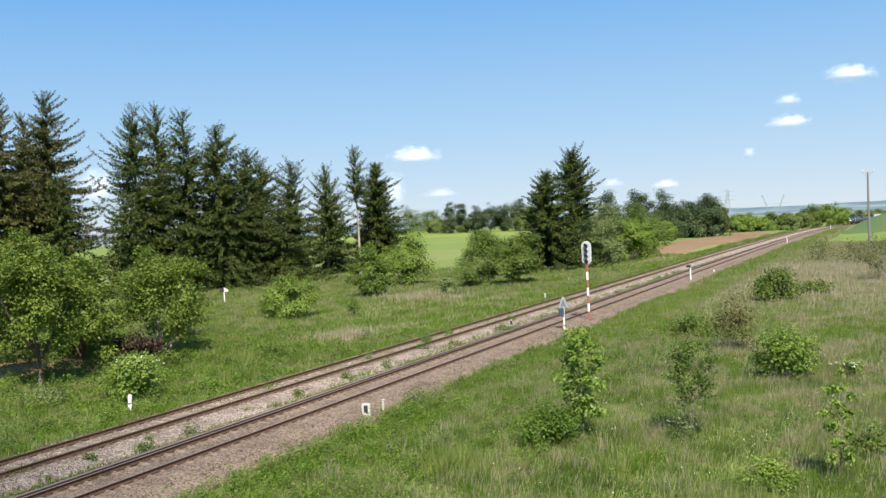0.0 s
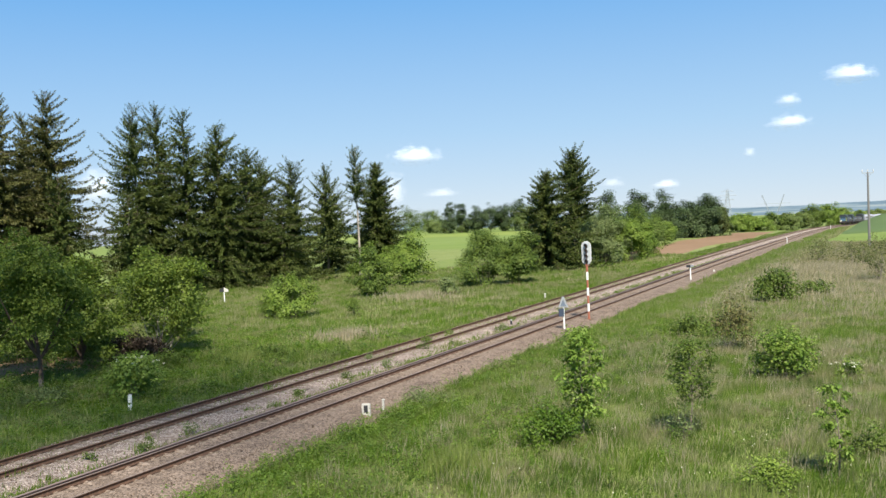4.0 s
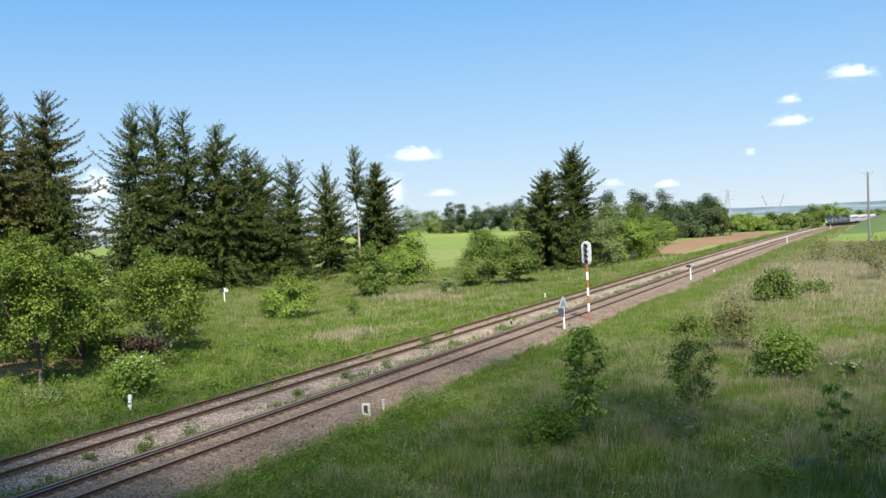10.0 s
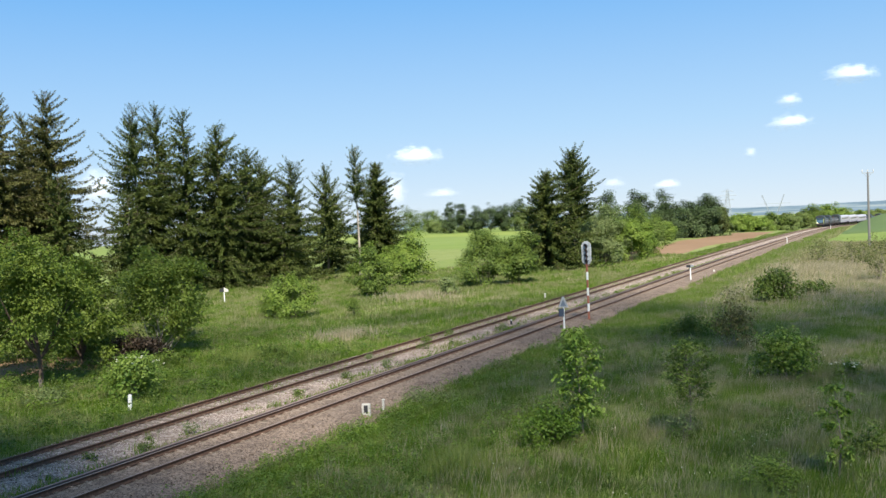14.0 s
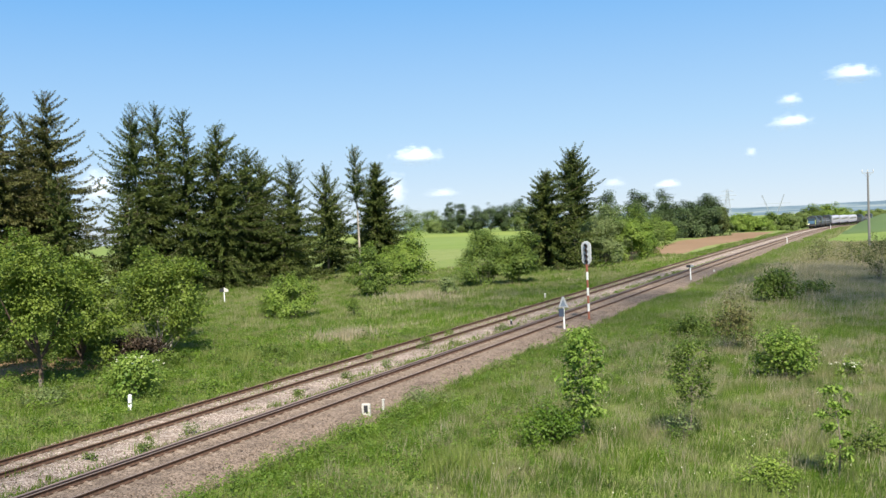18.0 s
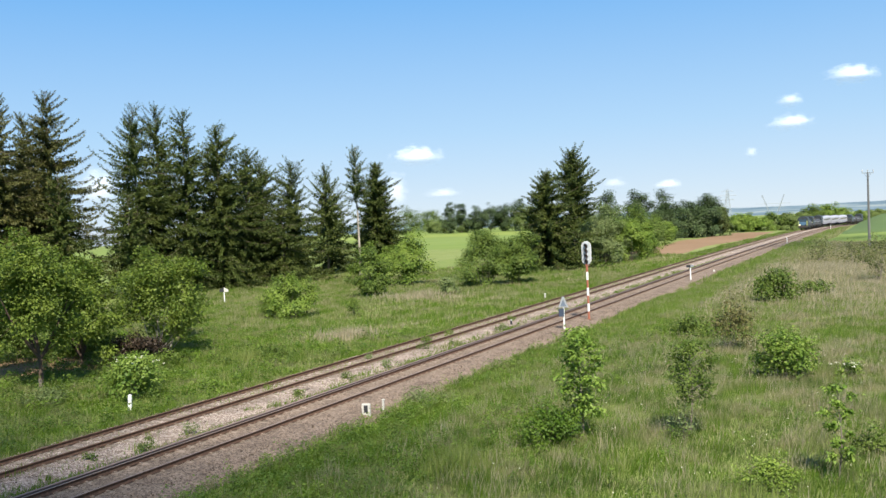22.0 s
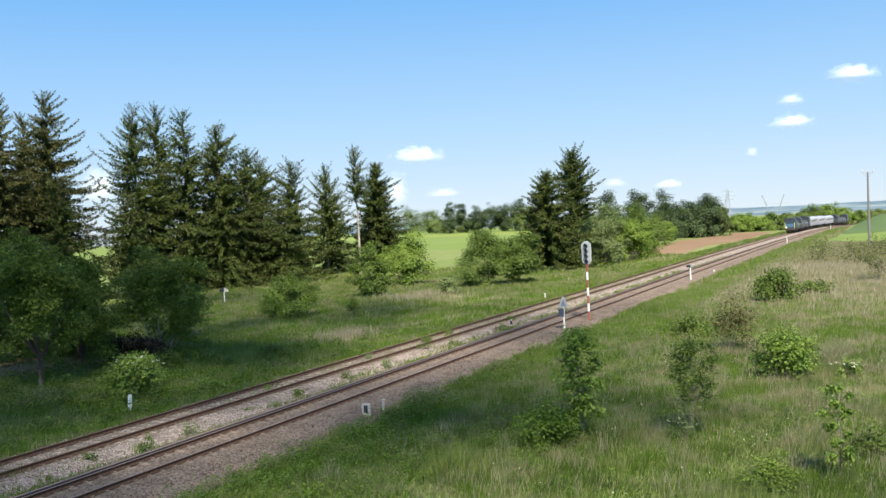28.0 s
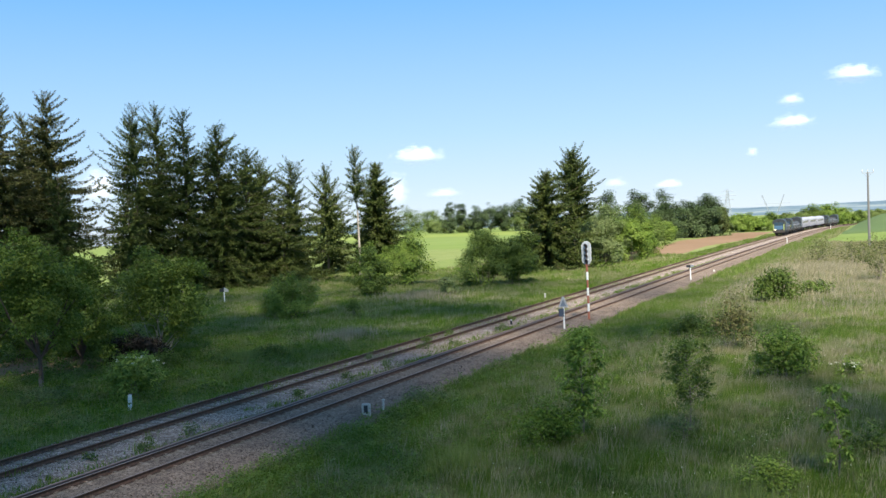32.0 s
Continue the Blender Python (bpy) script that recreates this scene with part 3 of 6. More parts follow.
# ---------------------------------------------------------------- trees
def spruce(rng, h, w, bare=0.08, gaps=0.15, density=1.0, mat=None, bark=None, taper=0.6, rise=0.0, limbs=(), lower=1.0):
    """Trunk with limbs, and crown of a spruce: whorls of bowed branches, each hung with narrow twigs.
    taper: the share of the height over which the crown narrows; limbs: single long ones as (height share, way, length, lift)."""
    bz, ba, bl, extra = [], [], [], []
    z = h * bare
    lop = rng.uniform(0, 6.283)
    while z < h * 0.985:
        u = z / h
        tier = rng.uniform(0.78, 1.14)
        env = w / 2 * min(1.0, (1 - u) / taper) ** 0.74 * (lower + (1 - lower) * min(1.0, (u - bare) / 0.35)) * tier + 0.12
        for _ in range(int(rng.integers(5, 9) * (1.5 if density > 1.15 else 1.0 if u < 0.55 else 0.8))):
            if rng.random() < gaps:
                continue
            a = rng.uniform(0, 6.283)
            bz.append(z + rng.normal(0, 0.1))
            ba.append(a)
            bl.append(env * rng.choice([0.5, 0.75, 0.95, 1.12, 1.4], p=[0.14, 0.26, 0.32, 0.2, 0.08]) * (1 + 0.12 * math.cos(a - lop)))
            extra.append(0.0)
        z += (0.36 * (1 - u) + 0.24) * rng.uniform(0.8, 1.25)
    for share, way, length, up in limbs:
        bz.append(h * share)
        ba.append(way)
        bl.append(length)
        extra.append(up)
    bz, ba, bl, extra = np.array(bz), np.array(ba), np.array(bl), np.array(extra)
    ub = bz / h
    lift = np.interp(ub, [0, 0.3, 0.6, 0.85, 1.0], [-0.42, -0.28, -0.02, 0.45, 1.3]) + rise + extra + rng.normal(0, 0.1, len(bz))
    sag = np.interp(ub, [0, 0.5, 0.9, 1.0], [0.3, 0.28, 0.1, 0.0])
    lift = np.maximum(lift, (0.5 - bz) / bl)  # the lowest branches lie on the grass
    out = np.stack([np.cos(ba), np.sin(ba), np.zeros_like(ba)], 1)

    def on(i, u):
        p = out[i] * (bl[i] * u)[:, None]
        p[:, 2] = bz[i] + bl[i] * (lift[i] * u - sag[i] * u ** 2 + 1.1 * sag[i] * u ** 4)
        return p
    nb = len(bz)
    per = np.maximum(14, bl * 44 * density).astype(int)
    i = np.repeat(np.arange(nb), per)
    m = len(i)
    u = rng.random(m) ** 0.8
    c = on(i, u) + rng.normal(0, 0.03, (m, 3))
    side = np.stack([-out[i][:, 1], out[i][:, 0], np.zeros(m)], 1) * rng.choice([-1, 1], m)[:, None]
    hang = (rng.random(m) < np.interp(ub[i], [0, 0.75, 0.95], [0.6, 0.45, 0.05])) & (u < 0.9)
    slope = lift[i] - 2 * sag[i] * u + 4.4 * sag[i] * u ** 3
    d = out[i] + side * (rng.uniform(0.05, 0.95, m) * (1.02 - u) * np.interp(ub[i], [0.5, 0.95], [1.0, 0.6]))[:, None]
    d[:, 2] += slope
    d = np.where(hang[:, None], out[i] * 0.25 + np.array([0, 0, -1.0]) + rng.normal(0, 0.14, (m, 3)), d)
    grow = np.interp(bl[i], [0.15, 2.2], [0.45, 1.0])
    ln = np.where(hang, rng.uniform(0.5, 1.15, m) * (1.1 - 0.75 * u), rng.uniform(0.5, 0.85, m) * (1.05 - 0.5 * u)) * grow
    ln *= np.interp(ub[i], [0.5, 0.95], [1.0, 0.68])
    face = np.where(hang[:, None], out[i] * 0.8 + side * 0.5 + rng.normal(0, 0.4, (m, 3)), np.array([0, 0, 0.8]) + out[i] * 0.3 + rng.normal(0, 0.35, (m, 3)))
    v, f = leaves(rng, c, d, ln, np.where(hang, 0.33 * ln, 0.37 * ln + 0.05), -0.1, face)
    v = v.reshape(-1, 4, 3)[:, 1:].reshape(-1, 3)
    crown = raw("crown", v, np.arange(len(v)).reshape(-1, 3), mat or SPRUCE)
    trunk_path = [(np.array([0.06 * math.sin(k), 0.06 * math.cos(k * 1.7), h * k / 8]), 0.013 * h * (1 - 0.95 * k / 8) * (1.25 if k == 0 else 1)) for k in range(9)]
    paths = []
    for j in np.arange(0, nb, 2):
        jj = np.array([j])
        paths.append([(on(jj, np.array([q]))[0], 0.045 * (1 - q * 0.8) * min(1.0, bl[j] / 2 + 0.3)) for q in (0.0, 0.35, 0.7, 1.0)])
    tv, tf = tubes([trunk_path] + paths, 4)
    return raw("trunk", tv, tf, bark or BARK, True), crown


def limb_paths(rng, base, tips, r0):
    paths = []
    for tip in tips:
        tip = np.asarray(tip, float)
        mid = base * 0.45 + tip * 0.55 + rng.normal(0, 0.08, 3) * np.linalg.norm(tip - base)
        mid[2] = max(mid[2], base[2])
        paths.append([(base, r0), (base * 0.7 + mid * 0.3 + rng.normal(0, 0.03, 3), r0 * 0.8), (mid, r0 * 0.55), (tip * 0.7 + mid * 0.3, r0 * 0.32), (tip, r0 * 0.12)])
    return paths


def broadleaf(rng, h, w, trunk_h, leaf, count, mat, bark, stems=1, clumps=34, clump_r=0.17, lean=0.0, squash=1.0, loose=0.68, mess=0.6, fine=False):
    """Trunk, limbs and crown of a broad-leaved tree or bush, its leaves in many uneven clumps."""
    cz, rz = trunk_h + (h - trunk_h) * 0.52, (h - trunk_h) * 0.54
    cl, n = [], 0
    lobes = rng.normal(0, 1, (7, 3))
    lobes /= np.linalg.norm(lobes, axis=1)[:, None]
    count, leaf = int(count * 1.06), leaf * 1.0
    while len(cl) < clumps:
        p = rng.normal(0, 1, 3)
        p /= np.linalg.norm(p)
        p *= rng.uniform(0.25, 1.0) ** 0.6
        wob = 0.62 + 0.56 * max(0.0, float((lobes @ p).max())) ** 3
        if stems > 1 and p[2] < 0:  # bushes stay broad down to the grass
            p[:2] *= 1 - 0.55 * p[2]
        q = np.array([p[0] * w / 2 * wob, p[1] * w / 2 * wob, cz + p[2] * rz * (0.35 + 0.85 * wob) * (rng.uniform(0.85, 1.1) if p[2] > 0 else 1)])
        narrow = 1 - 0.35 * max(0, p[2])
        q[:2] *= narrow
        cl.append(q)
    cl = np.array(cl)
    size = rng.uniform(0.6, 1.3, len(cl)) * clump_r * (w + h - trunk_h) / 2
    who = rng.choice(len(cl), count, p=size ** 2 / (size ** 2).sum())
    off = np.clip(rng.normal(0, 1, (count, 3)), -1.6, 1.6) * loose * size[who][:, None] * np.array([1, 1, 0.75 * squash])
    c = cl[who] + off
    c[:, 2] = np.maximum(c[:, 2], 0.06)
    outw = c - np.array([0, 0, cz * 0.8])
    d = outw / (np.linalg.norm(outw, axis=1)[:, None] + 1e-6) + rng.normal(0, 0.8, (count, 3))
    d[:, 2] -= 0.15
    ln = leaf * rng.uniform(0.7, 1.4, count)
    face = off / size[who][:, None] * 0.55 + np.array([0, 0, 0.8]) + 0.35 * outw / (np.linalg.norm(outw, axis=1)[:, None] + 1e-6) + rng.normal(0, mess, (count, 3))
    v, f = leaves(rng, c, d, ln, ln * rng.uniform(0.55, 0.85, count), 0.2, face)
    if fine:
        v = v.reshape(-1, 4, 3)[:, 1:].reshape(-1, 3)
        f = np.arange(len(v)).reshape(-1, 3)
    crown = raw("crown", v, f, mat)
    paths, r = [], 0.010 * h + 0.006 * w
    tips = cl[rng.choice(len(cl), min(len(cl), 12 if stems < 2 else 14), replace=False)]
    if stems == 1:
        top = np.array([lean * trunk_h, 0, trunk_h * 0.6])
        paths_t = [[(np.array([0, 0, -0.1]), r * 1.3), (np.array([0.05 * lean, 0.02, trunk_h * 0.3]), r), (top, r * 0.85)]]
        tv, tf = tubes(paths_t, 8)
        lv, lf = tubes(limb_paths(rng, top, tips, r * 0.6), 5)
    else:
        starts = [np.array([rng.normal(0, 0.12 * w / 2), rng.normal(0, 0.12 * w / 2), -0.05]) for _ in range(stems)]
        half = len(tips) // 2
        tv, tf = tubes([limb_paths(rng, starts[k % stems], [t], r * 0.5)[0] for k, t in enumerate(tips[:half])], 5)
        lv, lf = tubes([limb_paths(rng, starts[k % stems], [t], r * 0.35)[0] for k, t in enumerate(tips[half:])], 4)
    return raw("trunk", np.concatenate([tv, lv]), np.concatenate([tf, lf + len(tv)]), bark, True), crown


def plant(name, x, y, meshes, label, category, group="", turn=0.0, sink=0.03):
    t = thing(name, pose(x, y, ground_z(x, y) - sink, 0, 0, turn), label, category, group)
    for n, me in zip(("trunk", "crown"), meshes):
        part(n, me, None, t)
    return t


def build_spruces():
    west, east = math.atan2(-0.44, -0.9), math.atan2(0.44, 0.9)  # square to the view over the meadow
    g = "spruces beside the meadow"
    tall, sparse, dense = "tall dark green spruce with drooping branches", "tall open-crowned spruce with a dark bare stem", "dense dark green spruce in the meadow"
    reach = [(0.72, west, 4.4, 0.45), (0.63, west + 0.3, 5.6, 0.5), (0.6, west - 0.2, 5.2, 0.42), (0.5, west, 5.8, 0.3), (0.42, west + 0.2, 5.4, 0.28), (0.55, west - 0.5, 4.8, 0.4)]
    brow = [(0.42, east, 6.6, 0.35), (0.5, east + 0.2, 6.2, 0.3), (0.58, east - 0.2, 5.6, 0.35), (0.7, east, 4.6, 0.3), (0.36, east - 0.1, 6.8, 0.38), (0.3, east + 0.15, 6.4, 0.35), (0.77, east + 0.2, 3.8, 0.3), (0.64, east + 0.1, 5.4, 0.25)]
    rows = [  # x, y, height, width, bare stem, gaps, density, taper, rise, lower width, single limbs, label
        (-76.3, 81.7, 26.4, 10.0, 0.05, 0.15, 1.0, 0.7, 0.0, 1.0, brow[:3], tall), (-80.2, 88.6, 24.4, 11.5, 0.05, 0.12, 1.0, 0.75, 0.0, 1.0, (), tall),
        (-74.3, 87.3, 26.9, 12.6, 0.05, 0.12, 1.1, 0.72, 0.0, 0.95, brow, tall), (-68.7, 96.4, 25.3, 10.6, 0.12, 0.24, 0.9, 0.6, 0.12, 1.0, reach, sparse),
        (-69.5, 101.6, 25.6, 10.0, 0.12, 0.26, 0.9, 0.5, 0.14, 1.0, (), sparse), (-64.0, 100.8, 24.4, 13.4, 0.05, 0.12, 1.0, 0.85, 0.05, 1.0, (), tall),
        (-61.9, 105.1, 22.7, 14.0, 0.05, 0.12, 1.0, 0.8, 0.02, 1.0, (), tall), (-61.8, 111.0, 19.2, 14.5, 0.03, 0.06, 1.1, 0.62, 0.05, 0.95, (), dense),
        (-65.6, 119.3, 18.6, 13.0, 0.03, 0.06, 1.0, 0.62, 0.05, 1.0, (), dense), (-58.6, 117.6, 17.6, 12.6, 0.04, 0.12, 1.0, 0.8, 0.15, 1.0, (), tall),
        (-59.1, 127.5, 17.4, 10.6, 0.2, 0.42, 0.9, 0.75, 0.45, 0.9, (), sparse), (-54.0, 134.8, 17.4, 11.0, 0.02, 0.02, 1.2, 0.72, 0.02, 0.95, (), dense),
        (-24.1, 132.3, 14.0, 15.6, 0.01, 0.02, 1.3, 0.9, 0.02, 0.95, (), dense), (-22.4, 139.8, 17.6, 8.8, 0.36, 0.08, 1.2, 0.5, 0.16, 0.35, (), "spruce with a rounded crown above a bare stem"),
        (-66.5, 92.5, 13.5, 11.0, 0.05, 0.2, 0.8, 0.8, 0.0, 1.0, (), dense), (-84.0, 93.0, 22.0, 9.0, 0.05, 0.15, 0.8, 0.8, 0.0, 1.0, (), tall),
        (-66.0, 108.0, 20.0, 8.0, 0.05, 0.2, 0.8, 0.7, 0.0, 1.0, (), tall), (-56.5, 112.0, 11.5, 10.5, 0.02, 0.12, 0.9, 0.8, 0.0, 1.0, (), dense),
        (-64.5, 137.0, 14.5, 12.5, 0.05, 0.15, 0.9, 0.8, 0.0, 1.0, (), dense), (-57.0, 140.0, 12.5, 11.0, 0.03, 0.1, 0.8, 0.9, 0.0, 1.0, (), dense), (-70.5, 85.0, 16.0, 9.0, 0.04, 0.12, 0.9, 0.8, 0.0, 1.0, (), dense),
        (-27.2, 136.0, 7.5, 7.0, 0.02, 0.05, 1.1, 0.8, 0.0, 1.0, (), dense)]
    for k, (x, y, h, w, bare, gaps, density, taper, rise, lower, limbs, label) in enumerate(rows):
        rng = np.random.default_rng(100 + k)
        plant("spruce_tree", x, y, spruce(rng, h, w, bare, gaps, density, SPRUCE_BROWN if x < -72 else SPRUCE, None, taper, rise, limbs, lower), label, "tree", g)
    rng = np.random.default_rng(150)
    top = [(0.72 - 0.06 * q, (west, east)[q % 2] + rng.normal(0, 0.35), 1.3 + 0.15 * (q % 3), -0.1) for q in range(6)]
    plant("spruce_tree", -52.4, 126.0, spruce(rng, 19.8, 6.2, 0.62, 0.2, 1.0, None, BARK_PALE, 0.34, 0.1, top, 0.6), "half-bare spruce with a pale exposed trunk", "tree", g)


def build_broadleaves():
    near = [  # x, y, height, width, clear stem, stems, leaves, leaf size, material, bark, label
        (-19.0, 36.2, 8.1, 7.0, 2.7, 1, 15000, 0.15, FRUIT_LEAF, BARK_BROWN, "spreading fruit tree with a forked brown trunk, pale at its foot"),
        (-26.0, 38.6, 7.7, 7.4, 1.8, 1, 12000, 0.165, FRUIT_LEAF, BARK_BROWN, "spreading wild fruit tree with light green leaves"),
        (-22.8, 42.6, 6.2, 5.8, 1.1, 1, 10000, 0.18, FRUIT_LEAF, BARK_BROWN, "bushy wild fruit tree with light green leaves"),
        (-20.6, 45.2, 1.5, 4.6, 0.1, 6, 4200, 0.13, BRUSH, BARK, "brown heap of dead brushwood bush, darkened for the shade under the fruit trees"),
        (-20.5, 47.5, 6.4, 8.4, 1.6, 3, 16000, 0.155, FRUIT_LEAF, BARK_PALE, "low-branched fruit tree with several pale stems"),
        (-30.5, 45.0, 2.6, 6.5, 0.1, 6, 4500, 0.17, BUSH_LEAF, BARK, "dense dark thicket under the fruit trees"),
        (-26.5, 46.5, 2.2, 5.5, 0.1, 6, 4000, 0.17, BUSH_LEAF, BARK, "dense dark thicket under the fruit trees"),
        (-35.0, 42.5, 3.0, 6.5, 0.1, 6, 4500, 0.17, BUSH_LEAF, BARK, "dense dark thicket under the fruit trees"),
        (-25.5, 53.5, 5.0, 5.5, 0.6, 4, 5000, 0.19, BUSH_LEAF, BARK, "dense green thicket behind the fruit trees"),
        (-36.0, 52.0, 6.5, 8.0, 0.6, 4, 6000, 0.2, BUSH_LEAF, BARK, "dense green thicket behind the fruit trees"),
        (-26.2, 69.8, 3.65, 5.6, 0.2, 5, 4800, 0.18, FRESH_LEAF, BARK, "rounded light green bush in the grass"),
        (-30.0, 73.0, 2.6, 4.0, 0.1, 5, 2600, 0.19, BUSH_LEAF, BARK, "low green bush in the grass"),
        (-28.8, 88.6, 4.7, 5.4, 0.3, 4, 4500, 0.22, BUSH_LEAF, BARK, "loose green bush in the meadow"),
        (-34.5, 108.0, 6.4, 7.4, 0.6, 4, 5500, 0.24, FRESH_LEAF, BARK, "rounded light green small tree"),
        (-38.0, 104.0, 4.6, 5.0, 0.4, 4, 3000, 0.24, FRESH_LEAF, BARK, "light green bush below the spruces"),
        (-20.0, 89.2, 2.4, 3.2, 0.1, 5, 700, 0.2, GREY_LEAF, BARK_GREY, "thin pale shrub in the grass"),
        (-21.4, 102.5, 6.8, 8.0, 0.05, 4, 9500, 0.22, BUSH_LEAF, BARK_GREY, "rounded olive-green willow bush"),
        (-18.4, 105.0, 5.9, 6.0, 0.4, 4, 7500, 0.24, BUSH_LEAF, BARK_PALE, "rounded green bush with a pale stem"),
        (-19.7, 146.1, 8.5, 9.0, 0.2, 4, 9000, 0.26, GREY_LEAF, BARK, "grey-green willow beside the line"),
        (-17.1, 149.6, 7.1, 8.0, 0.2, 4, 8000, 0.26, FRESH_LEAF, BARK, "light green bush beside the line"),
        (-15.8, 157.0, 5.4, 6.4, 0.1, 4, 5500, 0.26, FRESH_LEAF, BARK, "light green bush beside the line"),
        (-25.2, 154.5, 6.6, 7.5, 0.3, 4, 4000, 0.34, BUSH_LEAF, BARK, "green bush beside the spruces"),
        (-21.0, 168.0, 9.2, 9.5, 0.3, 4, 4600, 0.34, BUSH_LEAF, BARK, "tall light green bush"),
        (-41.1, 224.8, 11.8, 10.5, 0.3, 3, 6500, 0.36, PINE, BARK, "dark pine beyond the bushes"),
        (-37.0, 237.9, 12.0, 10.0, 0.3, 3, 6500, 0.36, PINE, BARK, "dark pine beyond the bushes"),
        (-35.9, 262.9, 12.2, 10.0, 0.3, 3, 6500, 0.36, PINE, BARK, "dark pine beyond the bushes"),
        (-33.0, 278.7, 10.4, 12.5, 0.1, 4, 8000, 0.36, PINE, BARK, "broad dark tree beside the ploughed strip"),
        (-28.0, 282.3, 11.7, 12.5, 0.1, 4, 9000, 0.36, PINE, BARK, "broad dark tree beside the ploughed strip"),
        (-24.4, 284.0, 9.6, 6.5, 0.1, 3, 4500, 0.36, SPRUCE, BARK, "narrow dark tree beside the ploughed strip"),
        (-30.8, 224.1, 7.2, 8.0, 0.2, 4, 3900, 0.33, FRESH_LEAF, BARK, "light green bush before the pines"),
        (-33.2, 252.8, 4.9, 7.5, 0.1, 4, 3900, 0.32, FRESH_LEAF, BARK, "light green bush before the pines"),
        (-26.0, 205.0, 7.0, 9.0, 0.2, 4, 4500, 0.30, BUSH_LEAF, BARK, "green bush behind the line's bushes")]
    for k, (x, y, h, w, th, stems, count, leaf, mat, bark, label) in enumerate(near):
        rng = np.random.default_rng(300 + k)
        leaf, count = (leaf, count) if y < 60 else (leaf * (1.4 if mat == PINE else 1.1), int(count * 2.0))
        cat, nm = ("bush", "bush") if "bush" in label or "thicket" in label or "shrub" in label else ("tree", "broadleaf_tree")
        made = plant(nm, x, y, broadleaf(rng, h, w, th, leaf, count, mat, bark, stems, 30 + int(w * 2) + (25 if y > 95 else 0), 0.13 if stems == 1 else (0.145 if y < 95 else 0.165), loose=0.54 if y < 95 else 0.42, mess=0.6 if y < 60 else 0.32, fine=y > 60), label, cat, "trees and bushes along the line", rng.uniform(0, 360))
        if k == 0:
            r = 0.010 * h + 0.006 * w
            part("limewash", rod(r * 1.3, r * 1.12, (0, 0, 0.0), (0.01, 0, 0.6), 12), BARK_GREY, made, "pale limewashed foot of the trunk")
    far = [  # x, y, height, width, pine?
        (-27.5, 342.4, 6.6, 11.0, 3), (-22.8, 342.4, 5.7, 11.0, 3), (-18.4, 352.3, 5.9, 11.0, 2), (-13.0, 354.9, 5.8, 12.0, 0), (-34, 340, 6.0, 10, 0),
        (-8.8, 405.5, 8.7, 12.0, 2), (-7.0, 470.0, 10.0, 14.5, 3), (-2.6, 490.0, 7.4, 11.5, 3), (-13.5, 402, 6.5, 10, 0), (2.8, 560, 6.5, 14, 2), (11, 600, 6.5, 16, 0),
        (-342.3, 690.7, 19.0, 26.0, 2), (-322.7, 697.7, 17.3, 24.0, 2), (-233.9, 543.0, 18.1, 9.0, 1), (-235.8, 564.4, 18.8, 9.0, 1),
        (-218.8, 550.3, 16.6, 13.0, 1), (-211.0, 554.1, 18.0, 13.0, 1), (-198.6, 548.9, 17.0, 14.0, 1), (-190.7, 552.8, 17.3, 14.0, 1), (-173.3, 527.8, 15.2, 16.0, 0),
        (-183, 540, 13, 14, 0), (-226, 560, 9, 14, 0), (-245, 565, 8, 16, 0), (-262, 580, 8, 18, 0), (-205, 560, 13, 14, 1), (-300, 650, 9, 22, 0)]
    for k, (x, y, h, w, pine) in enumerate(far):
        rng = np.random.default_rng(500 + k)
        size = 0.034 * math.hypot(x - 22, y) ** 0.5
        w = w * 1.3 if y > 500 and x < -100 else w
        me = broadleaf(rng, h, w, h * (0.12 if pine == 1 else 0.03), size * 0.85, 8000, (FAR_LEAF, PINE, BUSH_LEAF, FRESH_LEAF)[pine], BARK, 1 if pine == 1 else 4, 60, 0.17, loose=0.4, mess=0.3, fine=True)
        plant("pine_tree" if pine == 1 else "broadleaf_tree", x, y, me, "dark pine in the far row of trees" if pine == 1 else "round green tree in the far hedge", "tree", "far trees", 0)


SWAYING = []


